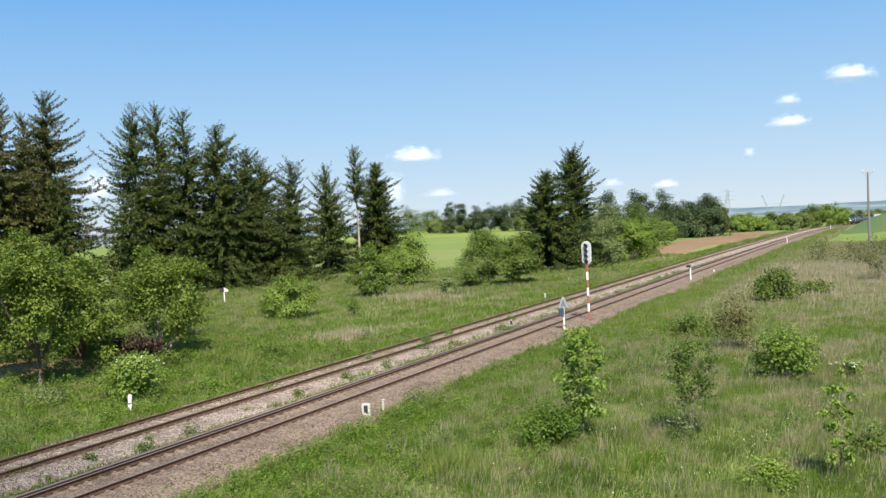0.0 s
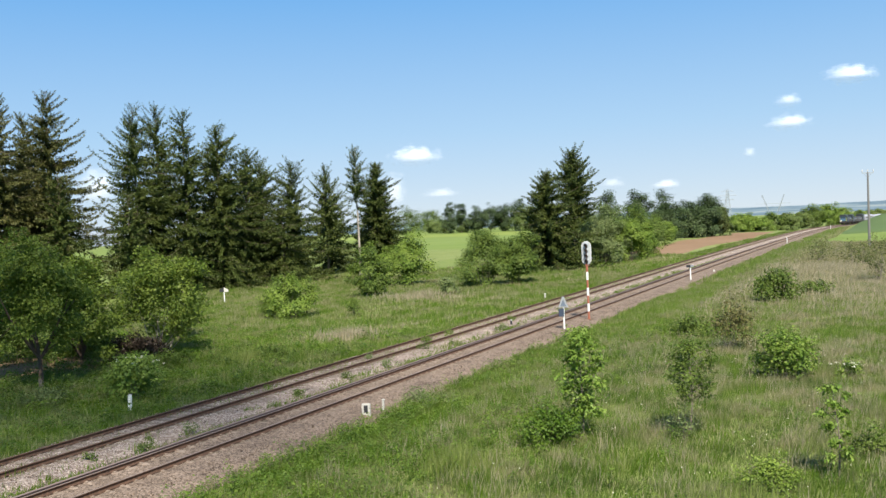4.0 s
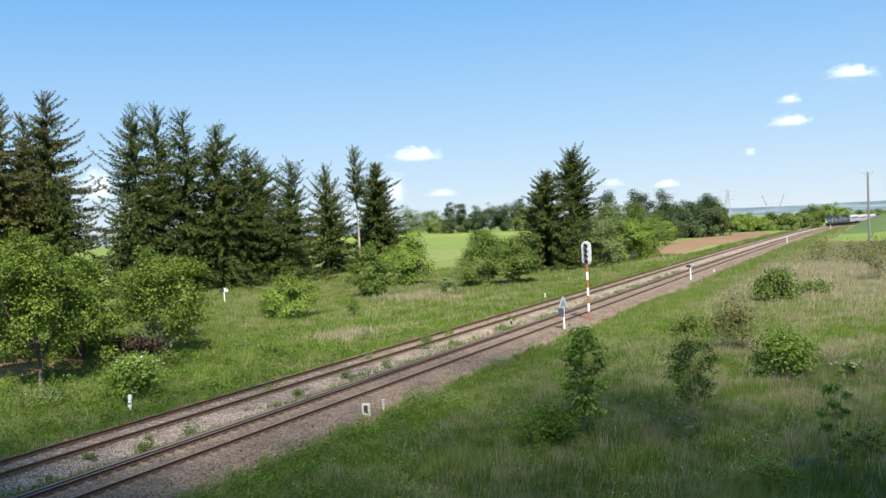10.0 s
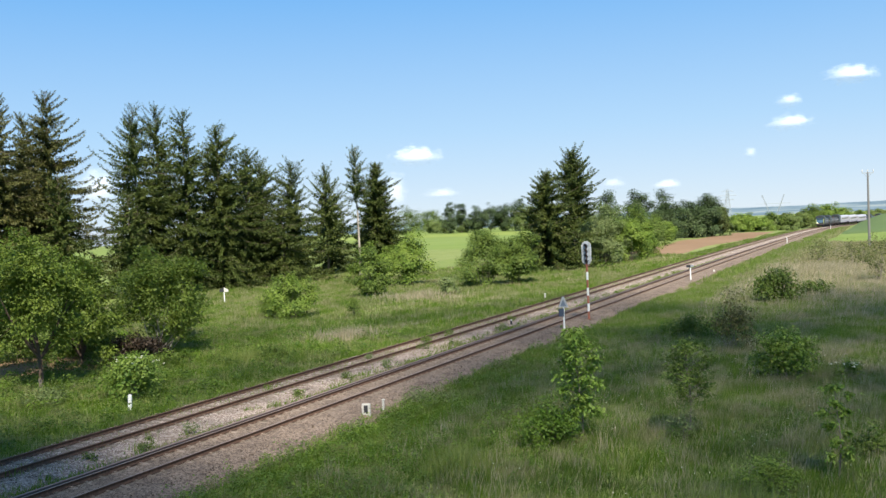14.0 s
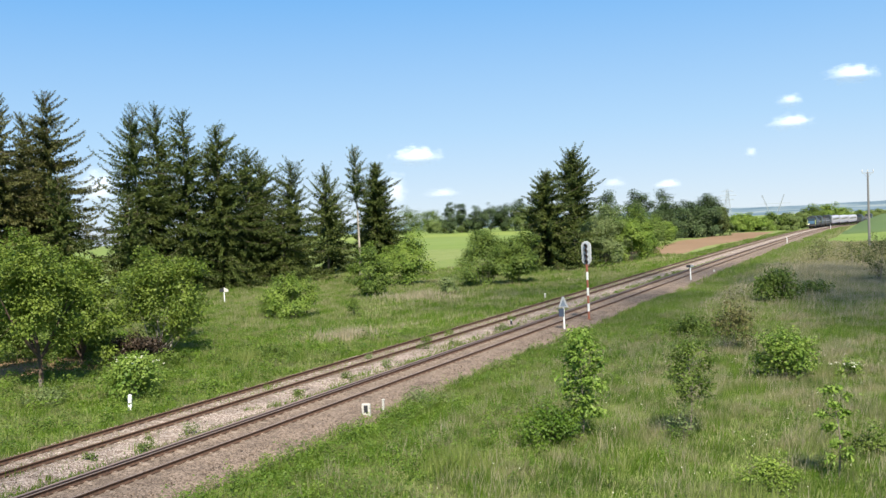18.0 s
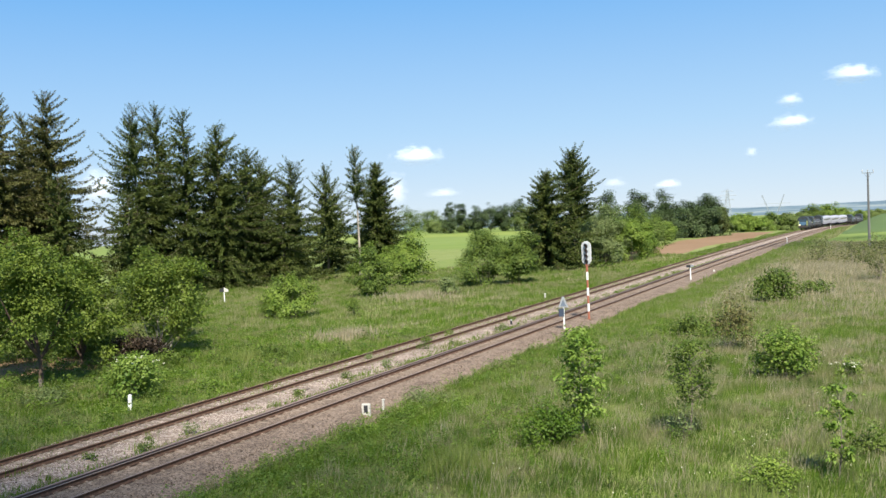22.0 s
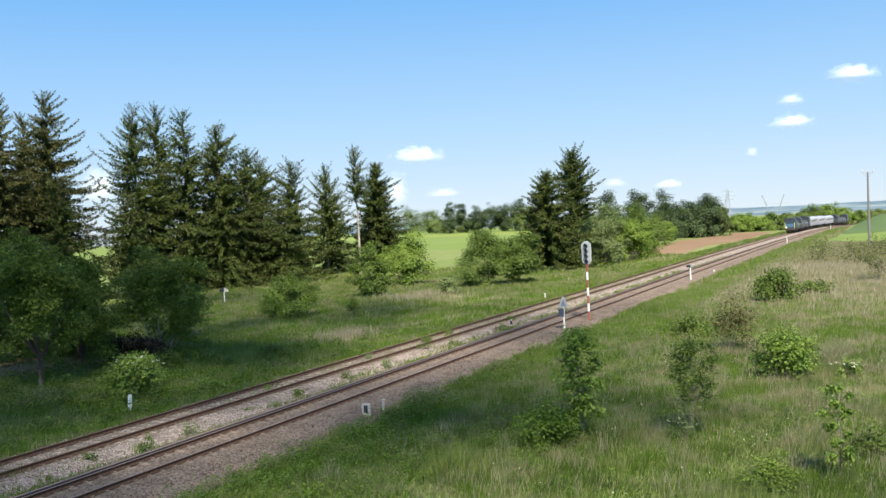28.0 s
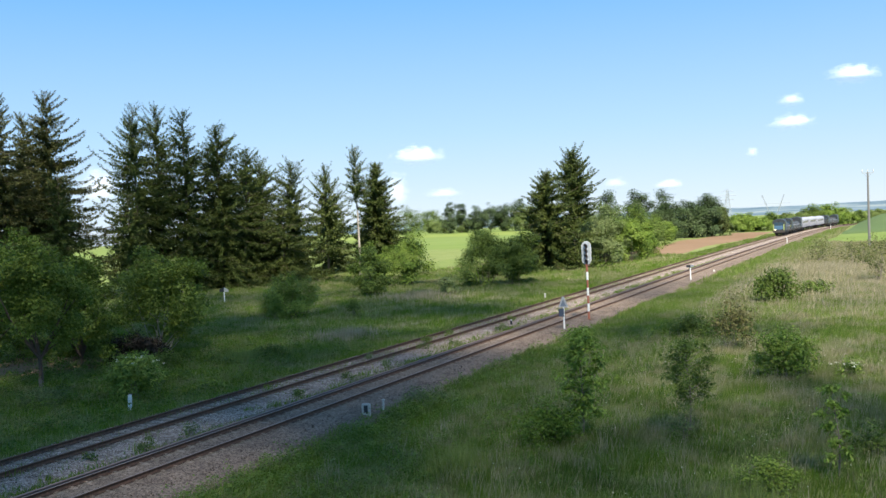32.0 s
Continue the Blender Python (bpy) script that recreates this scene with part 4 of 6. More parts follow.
def sapling(rng, h, w, sprays, leaf, mat, low=0.25, per=26, bend=0.05):
    """A slim young tree: one stem with short side shoots, each ending in a drooping spray of large leaves."""
    stem = [(np.array([bend * math.sin(k * 0.9), bend * math.cos(k), h * 0.95 * k / 6]), 0.034 * (1 - 0.85 * k / 6)) for k in range(7)]
    tv, tf = tubes([stem], 6)
    paths, tips = [], []
    for k in range(sprays):
        u = (k + rng.random()) / sprays
        z = h * (low + (0.93 - low) * u)
        a = k * 2.4 + rng.normal(0, 0.4)
        ln = w / 2 * (0.35 + 0.65 * math.sin(0.5 + min(1.0, u) * 2.3)) * rng.uniform(0.5, 1.15)
        tip = np.array([math.cos(a) * ln, math.sin(a) * ln, z + ln * 0.3])
        paths.append([(np.array([0, 0, z - 0.12]), 0.012), (tip * 0.5 + np.array([0, 0, z * 0.5 + 0.04]), 0.009), (tip, 0.004)])
        tips.append(tip)
    tips.append(np.array([0, 0, h * 0.96]))
    bv, bf = tubes(paths, 4)
    tips = np.array(tips)
    n = len(tips) * per
    i = np.repeat(np.arange(len(tips)), per)
    a = rng.uniform(0, 6.283, n)
    away = tips[i] * np.array([1, 1, 0])
    away /= np.linalg.norm(away, axis=1)[:, None] + 0.15
    d = np.stack([np.cos(a), np.sin(a), rng.uniform(-0.7, 0.45, n)], 1) + 0.55 * away
    c = tips[i] + rng.normal(0, 1, (n, 3)) * np.array([0.075, 0.075, 0.06]) * w - away * (rng.random(n) * 0.2 * w)[:, None]
    size = leaf * rng.uniform(0.55, 1.25, n)
    face = np.array([0, 0, 0.9]) + 0.5 * d + rng.normal(0, 0.35, (n, 3))
    v, f = leaves(rng, c, d, size, size * rng.uniform(0.42, 0.6, n), 0.2, face)
    return raw("trunk", np.concatenate([tv, bv]), np.concatenate([tf, bf + len(tv)]), BARK_GREY, True), raw("crown", v, f, mat)


def build_track_weeds():
    """Clumps of weeds rooted in the stones between the tracks."""
    for k, (x, y, h, w) in enumerate([(-2.4, 28.7, 0.45, 0.8), (-2.35, 26.4, 0.35, 0.55), (-3.1, 24.2, 0.3, 0.7), (-2.3, 26.0, 0.22, 0.6), (-2.6, 36.5, 0.3, 0.9), (-2.7, 41.0, 0.3, 0.8),
                                      (-2.5, 45.0, 0.35, 1.3), (-3.4, 51.0, 0.5, 1.0), (-2.6, 53.5, 0.35, 1.0), (-4.9, 47.0, 0.3, 0.8), (-4.8, 54.0, 0.45, 0.9), (-5.0, 58.0, 0.4, 0.9), (-2.4, 61.0, 0.3, 1.5), (-3.8, 66.0, 0.3, 1.2)]):
        rng = np.random.default_rng(820 + k)
        t = thing("weed_clump", pose(x, y, -0.27, 0, 0, 30 * k), "green weed clump in the stones between the tracks", "weed", "weeds between the tracks")
        for n, me in zip(("trunk", "crown"), broadleaf(rng, h, w, 0.02, 0.055 + 0.0004 * y, int(300 * w), BUSH_LEAF if k % 3 else GREY_LEAF, BARK_GREY, 5, 14, 0.2)):
            tagged(part("stem" if n == "trunk" else "leaf_mass", me, None, t), kind="" if n == "trunk" else "stuff")


def build_shrubs():
    g = "young trees and shrubs in the meadow"
    rng = np.random.default_rng(700)
    SWAYING.append(plant("sapling", 12.36, 32.3, sapling(rng, 4.0, 1.8, 26, 0.18, SAPLING_LEAF, 0.2, 95), "slim young tree with large fresh green leaves", "tree", g))
    SWAYING.append(plant("sapling", 20.95, 29.9, sapling(rng, 2.9, 1.0, 15, 0.15, SAPLING_LEAF, 0.16, 70), "slim young tree with fresh green leaves", "tree", g, 40))
    SWAYING.append(plant("sapling", 15.95, 33.5, sapling(rng, 3.5, 1.75, 40, 0.125, BUSH_LEAF, 0.36, 66), "thin twiggy young tree with sparse leaves", "tree", g, 80))
    rows = [  # x, y, height, width, leaves, leaf, material, label
        (11.55, 31.35, 1.45, 2.5, 3400, 0.09, WEED_LEAF, "low dark green bush at the foot of a young tree"),
        (15.75, 33.3, 1.5, 1.9, 500, 0.08, GREY_LEAF, "tangle of bare grey twigs with few leaves"),
        (17.84, 45.6, 2.1, 3.1, 4300, 0.125, ELDER_LEAF, "rounded leafy bush with bright green leaves"),
        (14.15, 54.6, 2.9, 2.8, 1900, 0.12, RED_LEAF, "sparse reddish-brown shrub in the dry grass"),
        (10.8, 60.3, 1.35, 2.8, 2400, 0.13, BUSH_LEAF, "low dark green bush in the meadow"),
        (8.9, 58.6, 0.8, 1.8, 700, 0.12, FRESH_LEAF, "low light green bush in the meadow"),
        (13.45, 82.3, 2.35, 4.5, 4200, 0.17, BUSH_LEAF, "wide green bush in the dry grass"),
        (15.65, 89.6, 1.1, 3.6, 900, 0.17, BUSH_LEAF, "low green bush in the dry grass"),
        (20.41, 46.3, 0.8, 1.8, 800, 0.10, ELDER_LEAF, "low pale-flowering bush in the meadow"),
        (19.28, 28.0, 1.0, 1.9, 2400, 0.075, FRESH_LEAF, "low bush with small fresh green leaves"),
        (21.69, 32.9, 0.9, 1.4, 1200, 0.08, BUSH_LEAF, "low dark green bush in the meadow"),
        (12.57, 139.5, 3.1, 3.6, 620, 0.2, OLIVE_LEAF, "sparse olive-green shrub before the crop field"),
        (16.9, 131.5, 3.2, 3.2, 480, 0.2, OLIVE_LEAF, "sparse olive-green shrub before the crop field"),
        (20.6, 102.0, 4.6, 2.6, 1100, 0.17, OLIVE_LEAF, "tall sparse shrub at the meadow's edge"),
        (18.5, 130.0, 3.2, 2.2, 420, 0.19, OLIVE_LEAF, "green shrub before the crop field"),
        (-11.6, 35.3, 2.15, 3.3, 3400, 0.14, ELDER_LEAF, "elder bush with pale flower heads beside the track"),
        (-13.6, 37.6, 1.6, 2.8, 2000, 0.13, ELDER_LEAF, "low leafy bush beside the track"),
        (-20.6, 71.2, 1.6, 1.2, 600, 0.13, BUSH_LEAF, "small dark green shrub in the grass"),
        (-11.5, 47.0, 0.8, 2.6, 1300, 0.12, BUSH_LEAF, "low green bush beside the track"),
        (3.7, 36.4, 0.8, 2.6, 1000, 0.07, GREY_LEAF, "low weedy bush on the edge of the ballast"),
        (4.6, 34.0, 0.6, 2.2, 900, 0.07, WEED_LEAF, "low weedy bush on the edge of the ballast"),
        (-16.5, 43.5, 0.9, 2.6, 1300, 0.12, BUSH_LEAF, "low green bush in the tall grass"),
        (-15.0, 33.0, 0.7, 2.6, 1300, 0.11, GREY_LEAF, "low greyish shrub in the tall grass"),
        (-19.0, 31.5, 0.8, 3.0, 1500, 0.11, BUSH_LEAF, "low green shrub in the tall grass")]
    for k, (x, y, h, w, count, leaf, mat, label) in enumerate(rows):
        r2 = np.random.default_rng(720 + k)
        t = plant("bush", x, y, broadleaf(r2, h, w, 0.05 * h, leaf, count, mat, BARK_GREY, 5, 22, 0.2), label, "bush", g, r2.uniform(0, 360))
        if "flower" in label:
            q = 16 if h > 1 else 12
            a, u = r2.uniform(0, 6.283, q), r2.random(q) ** 0.5
            heads = np.stack([np.cos(a) * u * w * 0.46, np.sin(a) * u * w * 0.46, h * (0.55 + 0.45 * np.sqrt(1 - 0.8 * u * u))], 1)
            c = (heads[:, None, :] + r2.normal(0, 0.045, (q, 12, 3)) * np.array([1, 1, 0.3])).reshape(-1, 3)
            v, f = leaves(r2, c, r2.normal(0, 1, (len(c), 3)), 0.07, 0.06, 0.0, np.array([0, 0, 1.0]) + r2.normal(0, 0.3, (len(c), 3)))
            tagged(part("blossom", raw("blossom", v, f, BLOSSOM), None, t, "flat cream flower heads"), kind="stuff")


build_spruces()
build_broadleaves()
build_shrubs()
build_track_weeds()


# ---------------------------------------------------------------- grass
def blades(name, rng, x, y, hmin, hmax, width, label, level=None, mat=None):
    bare = (x > -29) & (x < -11) & (y > 166)
    bare |= (x > -32.5) & (x < -22.0) & (y > 39.5) & (y < 46.5) & (rng.random(len(x)) < 0.85)
    x, y = x[~bare], y[~bare]
    n = len(x)
    z = land(x, y) - 0.03
    off = x - line_x(y)
    fall = 2.5e-5 * np.clip(y - 116, 0, 440) ** 2
    z = np.where((off > 2.3) & (off < 4.2), np.maximum(z, -0.24 - (off - 2.45) * 0.45 - fall), z)
    if level is not None:
        z = np.full(n, level)
    tall = 0.5 + 0.5 * np.sin(x * 0.9 + 2 * np.sin(y * 0.5)) * np.sin(y * 0.7 + np.sin(x * 0.6))
    tuft = 0.5 + 0.5 * np.sin(x * 3.1 + 2.3 * np.sin(y * 1.7)) * np.sin(y * 2.6 + 1.9 * np.sin(x * 2.2))
    h = (hmin + (hmax - hmin) * rng.random(n)) * (0.45 + 0.55 * tall + 0.65 * tuft ** 2)
    a = rng.uniform(0, 6.283, n)
    lean = rng.uniform(0.05, 0.55, n) * h
    tip = np.stack([x + np.cos(a) * lean + 0.10 * h, y + np.sin(a) * lean, z + h], 1)
    b = rng.uniform(0, 6.283, n)
    wv = np.stack([np.cos(b), np.sin(b), np.zeros(n)], 1) * (width * rng.uniform(0.6, 1.4, n))[:, None]
    foot = np.stack([x, y, z], 1)
    v = np.stack([foot + wv * 0.55, tip, foot - wv * 0.55], 1).reshape(-1, 3)
    f = np.arange(3 * n).reshape(n, 3)
    return tagged(new(name, raw(name, v, f, mat or GRASS)), label, "grass", kind="stuff")


def scatter(rng, n, x0, x1, y0, y1, power=1.0):
    y = y0 + (y1 - y0) * rng.random(n) ** power
    x = x0 + (x1 - x0) * rng.random(n)
    return x, y


def build_grass():
    rng = np.random.default_rng(900)
    x, y = scatter(rng, 270000, 2.9, 25, 19, 48, 1.0)
    blades("meadow_grass", rng, x, y, 0.10, 0.42, 0.019, "tall meadow grass, green with dry tips")
    x, y = scatter(rng, 240000, 2.9, 25, 48, 105, 1.2)
    blades("meadow_grass", rng, x, y, 0.15, 0.4, 0.038, "tall dry meadow grass with pale seed heads")
    x, y = scatter(rng, 115000, 3.0, 24, 105, 200, 1.0)
    blades("dry_grass", rng, x, y, 0.22, 0.55, 0.08, "pale dry grass at the meadow's far edge")
    x, y = scatter(rng, 160000, -40, -6.6, 19, 62, 1.0)
    blades("lineside_grass", rng, x, y, 0.15, 0.45, 0.038, "lush green grass beside the line")
    x, y = scatter(rng, 165000, -60, -6.8, 60, 125, 1.0)
    blades("lineside_grass", rng, x, y, 0.18, 0.5, 0.065, "pale green grass between the line and the trees")
    x, y = scatter(rng, 50000, -45, -7.3, 125, 200, 1.0)
    blades("lineside_grass", rng, x, y, 0.16, 0.42, 0.13, "pale green grass between the line and the trees")
    y = rng.uniform(165, 330, 24000)
    x = line_x(y) - 7.2 - 6.5 * rng.random(24000) ** 1.3
    blades("lineside_grass", rng, x, y, 0.16, 0.45, 0.18, "rough grass between the line and the ploughed strip")
    y = rng.uniform(180, 400, 22000)
    x = line_x(y) + 2.7 + 6.5 * rng.random(22000) ** 1.4
    blades("verge_grass", rng, x, y, 0.12, 0.32, 0.15, "green verge grass along the curve of the line")
    # broad-leaved weeds in lush patches beside the line, pale seed stalks in the open field
    for name, n, x0, x1, y0, y1, size, mat, label in (("leafy_weeds", 30000, 3.2, 12.0, 19, 62, 0.075, WEED_LEAF, "lush leafy weeds beside the ballast"),
                                                      ("leafy_weeds", 9000, 3.8, 9.5, 18, 32, 0.075, WEED_LEAF, "thick patches of broad-leaved weeds"),
                                                      ("leafy_weeds", 12000, 6.0, 24.0, 19, 40, 0.06, WEED_LEAF, "pale leafy weeds scattered in the meadow"),
                                                      ("leafy_weeds", 20000, -24, -6.9, 20, 50, 0.11, BUSH_LEAF, "rank leafy weeds in the lineside grass"),
                                                      ("leafy_weeds", 24000, -30, -6.9, 20, 60, 0.11, WEED_LEAF, "lush leafy weeds in the lineside grass")):
        k = 420 if x0 < 5 else 130
        px, py = rng.uniform(x0, x1, k), rng.uniform(y0, y1, k)
        if 0 < x0 < 5:
            px = x0 + (x1 - x0) * rng.random(k) ** 1.7
        pick = rng.integers(0, k, n)
        spread = rng.uniform(0.12, 0.5, k)[pick]
        x, y = px[pick] + rng.normal(0, 1, n) * spread, py[pick] + rng.normal(0, 1, n) * spread
        inside = (x > x0) & (x < x1)
        x, y = x[inside], y[inside]
        n = len(x)
        pick, spread = pick[inside], spread[inside]
        mound = rng.uniform(0.3, 0.85, k)[pick] * np.exp(-((x - px[pick]) ** 2 + (y - py[pick]) ** 2) / (2.2 * spread ** 2))
        c = np.stack([x, y, land(x, y) + 0.08 + mound * rng.uniform(0.45, 1.0, n) ** 0.6], 1)
        d = rng.normal(0, 1, (n, 3)) * np.array([1, 1, 0.3])
        face = np.array([0, 0, 1.0]) + rng.normal(0, 0.4, (n, 3))
        ln = size * rng.uniform(0.7, 1.6, n)
        v, f = leaves(rng, c, d, ln, ln * 0.6, 0.15, face)
        tagged(new(name, raw(name, v, f, mat)), label, "weeds", kind="stuff")
    x, y = scatter(rng, 52000, 6.0, 25, 19, 60, 1.0)
    tuft = np.sin(x * 2.1 + 1.7 * np.sin(y * 1.3)) * np.sin(y * 1.6 + 1.2 * np.sin(x * 0.9)) + rng.normal(0, 0.45, len(x)) > 0.25
    x, y = x[tuft], y[tuft]
    blades("seed_stalks", rng, x, y, 0.45, 0.8, 0.013, "pale thin seed stalks above the grass", mat=STALK)
    x, y = scatter(rng, 16000, 8.0, 25, 66, 130, 0.6)
    blades("seed_stalks", rng, x, y, 0.55, 0.95, 0.034, "pale thin seed stalks above the grass", mat=STALK)
    # single stands of taller, paler grass
    for cx, cy, rx, ry, n, label in ((-13.0, 46.5, 1.5, 1.3, 1500, "stand of tall pale yellow-green grass"), (-13.0, 57.5, 1.8, 2.6, 1400, "patch of dry pinkish grass"),
                                     (9.5, 27.5, 1.0, 1.2, 900, "stand of tall pale grass in the meadow"), (19.0, 25.5, 1.6, 1.2, 1100, "stand of tall pale grass in the meadow"),
                                     (-21.5, 86.0, 4.0, 3.0, 1500, "patch of pale dry grass before the bushes")):
        blades("tall_grass", rng, rng.normal(cx, rx * 0.6, n), rng.normal(cy, ry * 0.6, n), 0.4, 0.85, 0.02 + 0.0004 * cy, label, mat=STALK if "dry" in label else TALL_GRASS)
    # small white and cream flowers
    n = 300
    x, y = scatter(rng, n, 10.0, 23.0, 24, 55, 1.0)
    keep = np.sin(x * 1.3 + y * 0.4) * np.sin(y * 0.9 - x * 0.3) > 0.1
    x, y = x[keep], y[keep]
    c = np.stack([x, y, land(x, y) + rng.uniform(0.3, 0.6, len(x))], 1)
    v, f = leaves(rng, c, rng.normal(0, 1, (len(x), 3)), 0.045, 0.04, 0.0, np.array([0, -0.5, 0.9]) + rng.normal(0, 0.3, (len(x), 3)))
    tagged(new("wild_flowers", raw("wild_flowers", v, f, BLOSSOM)), "small white wild flowers scattered in the grass", "flowers", kind="stuff")
    # weeds in rows and tufts between and beside the tracks
    k = 5200
    tuft_y = rng.uniform(19, 120, 260)
    tuft_x = np.where(rng.random(260) < 0.6, rng.normal(-2.5, 0.25, 260), rng.uniform(-6.6, -3.2, 260))
    pick = rng.integers(0, 260, k)
    spread = rng.uniform(0.08, 0.34, 260)[pick]
    x, y = tuft_x[pick] + rng.normal(0, 1, k) * spread, tuft_y[pick] + rng.normal(0, 1, k) * spread * 1.6
    weeds = blades("ballast_weeds", rng, x, y, 0.08, 0.32, 0.035, "green weeds sprouting between the tracks", -0.26)
    x, y = rng.normal(-6.45, 0.3, 15000), rng.uniform(17, 130, 15000)
    blades("ballast_weeds", rng, x, y, 0.1, 0.4, 0.04, "grass creeping over the old track's edge", -0.33)
    for n, x0, wide, label in ((9000, -1.75, 0.16, "low dry weeds along the laid-down rail"), (9000, -5.95, 0.2, "grass growing up to the old track's outer rail"), (5000, FAR_TRACK, 0.38, "sparse weeds between the old rails")):
        py = rng.uniform(18, 150, 150)
        pick = rng.integers(0, 150, n)
        x, y = rng.normal(x0, wide, n), py[pick] + rng.normal(0, 0.9, n)
        blades("ballast_weeds", rng, x, y, 0.05, 0.2, 0.03, label, -0.22)


build_grass()


# ---------------------------------------------------------------- lineside things
def post_sign_triangle():
    t = thing("track_sign", pose(2.05, 61.2, -0.3, 0, 0, 12), "triangular pale-edged sign board on a white post", "sign")
    part("post", rod(0.06, 0.055, (0, 0, -0.1), (0, 0, 2.05), 12), WHITE, t)
    part("board", extrude_outline([(-0.34, 1.58), (0.34, 1.58), (0.06, 2.3), (-0.06, 2.3)], 0.03, at=(0, -0.075, 0)), GALV, t, "pale grey triangular board")
    part("panel", extrude_outline([(-0.2, 1.66), (0.2, 1.66), (0.0, 2.12)], 0.012, at=(0, -0.1, 0)), BLUE_GREY, t, "blue-grey centre of the board")
    part("lower_board", extrude_outline([(-0.3, 0.95), (0.06, 0.95), (0.06, 1.5), (-0.3, 1.5)], 0.03, at=(-0.03, -0.085, 0)), NAVY, t, "small dark blue board below")
    for z in (1.2, 1.75, 2.0):
        part("bracket", box(0.16, 0.06, 0.04, (0, -0.05, z)), GALV, t)


def build_signal():
    t = thing("railway_signal", pose(2.1, 66.7, -0.25, 0, 0, 6), "tall railway light signal on a red and white banded post", "signal")
    part("foot", box(0.34, 0.34, 0.2, (0, 0, 0.0), 0.03), RUST, t)
    part("mast", rod(0.075, 0.07, (0, 0, 0.1), (0, 0, 5.6), 14), RUST, t)
    z = 0.08
    for k in range(7):
        part("band", rod(0.08, 0.08, (0, 0, z), (0, 0, z + 0.575), 14), (RED, WHITE)[k % 2], t)
        z += 0.575
    pts = []
    for k in range(24):
        a = 2 * math.pi * k / 24
        pts.append((0.34 * math.cos(a), (5.40 if math.sin(a) >= 0 else 4.42) + 0.34 * math.sin(a)))
    part("backboard", extrude_outline(pts, 0.05, at=(0, 0.0, 0)), GREY, t, "rounded grey backboard")
    for z in (4.35, 4.72, 5.09, 5.46):
        part("lamp_case", rod(0.15, 0.13, (0.0, 0.03, z), (0.0, 0.3, z), 14), LAMP_CASE, t)
        part("lens", rod(0.11, 0.11, (0, -0.055, z), (0, -0.03, z), 14), BLACK, t, "dark unlit lens")
        b = bmesh.new()
        for j in range(10):
            a0, a1 = math.pi * (-0.1 + 1.2 * j / 10), math.pi * (-0.1 + 1.2 * (j + 1) / 10)
            for r in (0.15, 0.135):
                q = [(r * math.cos(a), y, z + r * math.sin(a)) for a, y in ((a0, -0.03), (a1, -0.03), (a1, -0.3), (a0, -0.3))]
                b.faces.new([b.verts.new(p) for p in q])
        part("hood", b, GREY, t, "grey curved lamp hood")
    part("rim", extrude_outline([(0.36 * math.cos(2 * math.pi * k / 24), (5.40 if k < 13 else 4.42) + 0.36 * math.sin(2 * math.pi * k / 24)) for k in range(24)], 0.02, at=(0, 0.036, 0)), WHITE, t, "white rim behind the backboard")
    part("bracket", box(0.3, 0.34, 0.16, (0.02, 0.12, 4.02), 0.02), RUST, t)


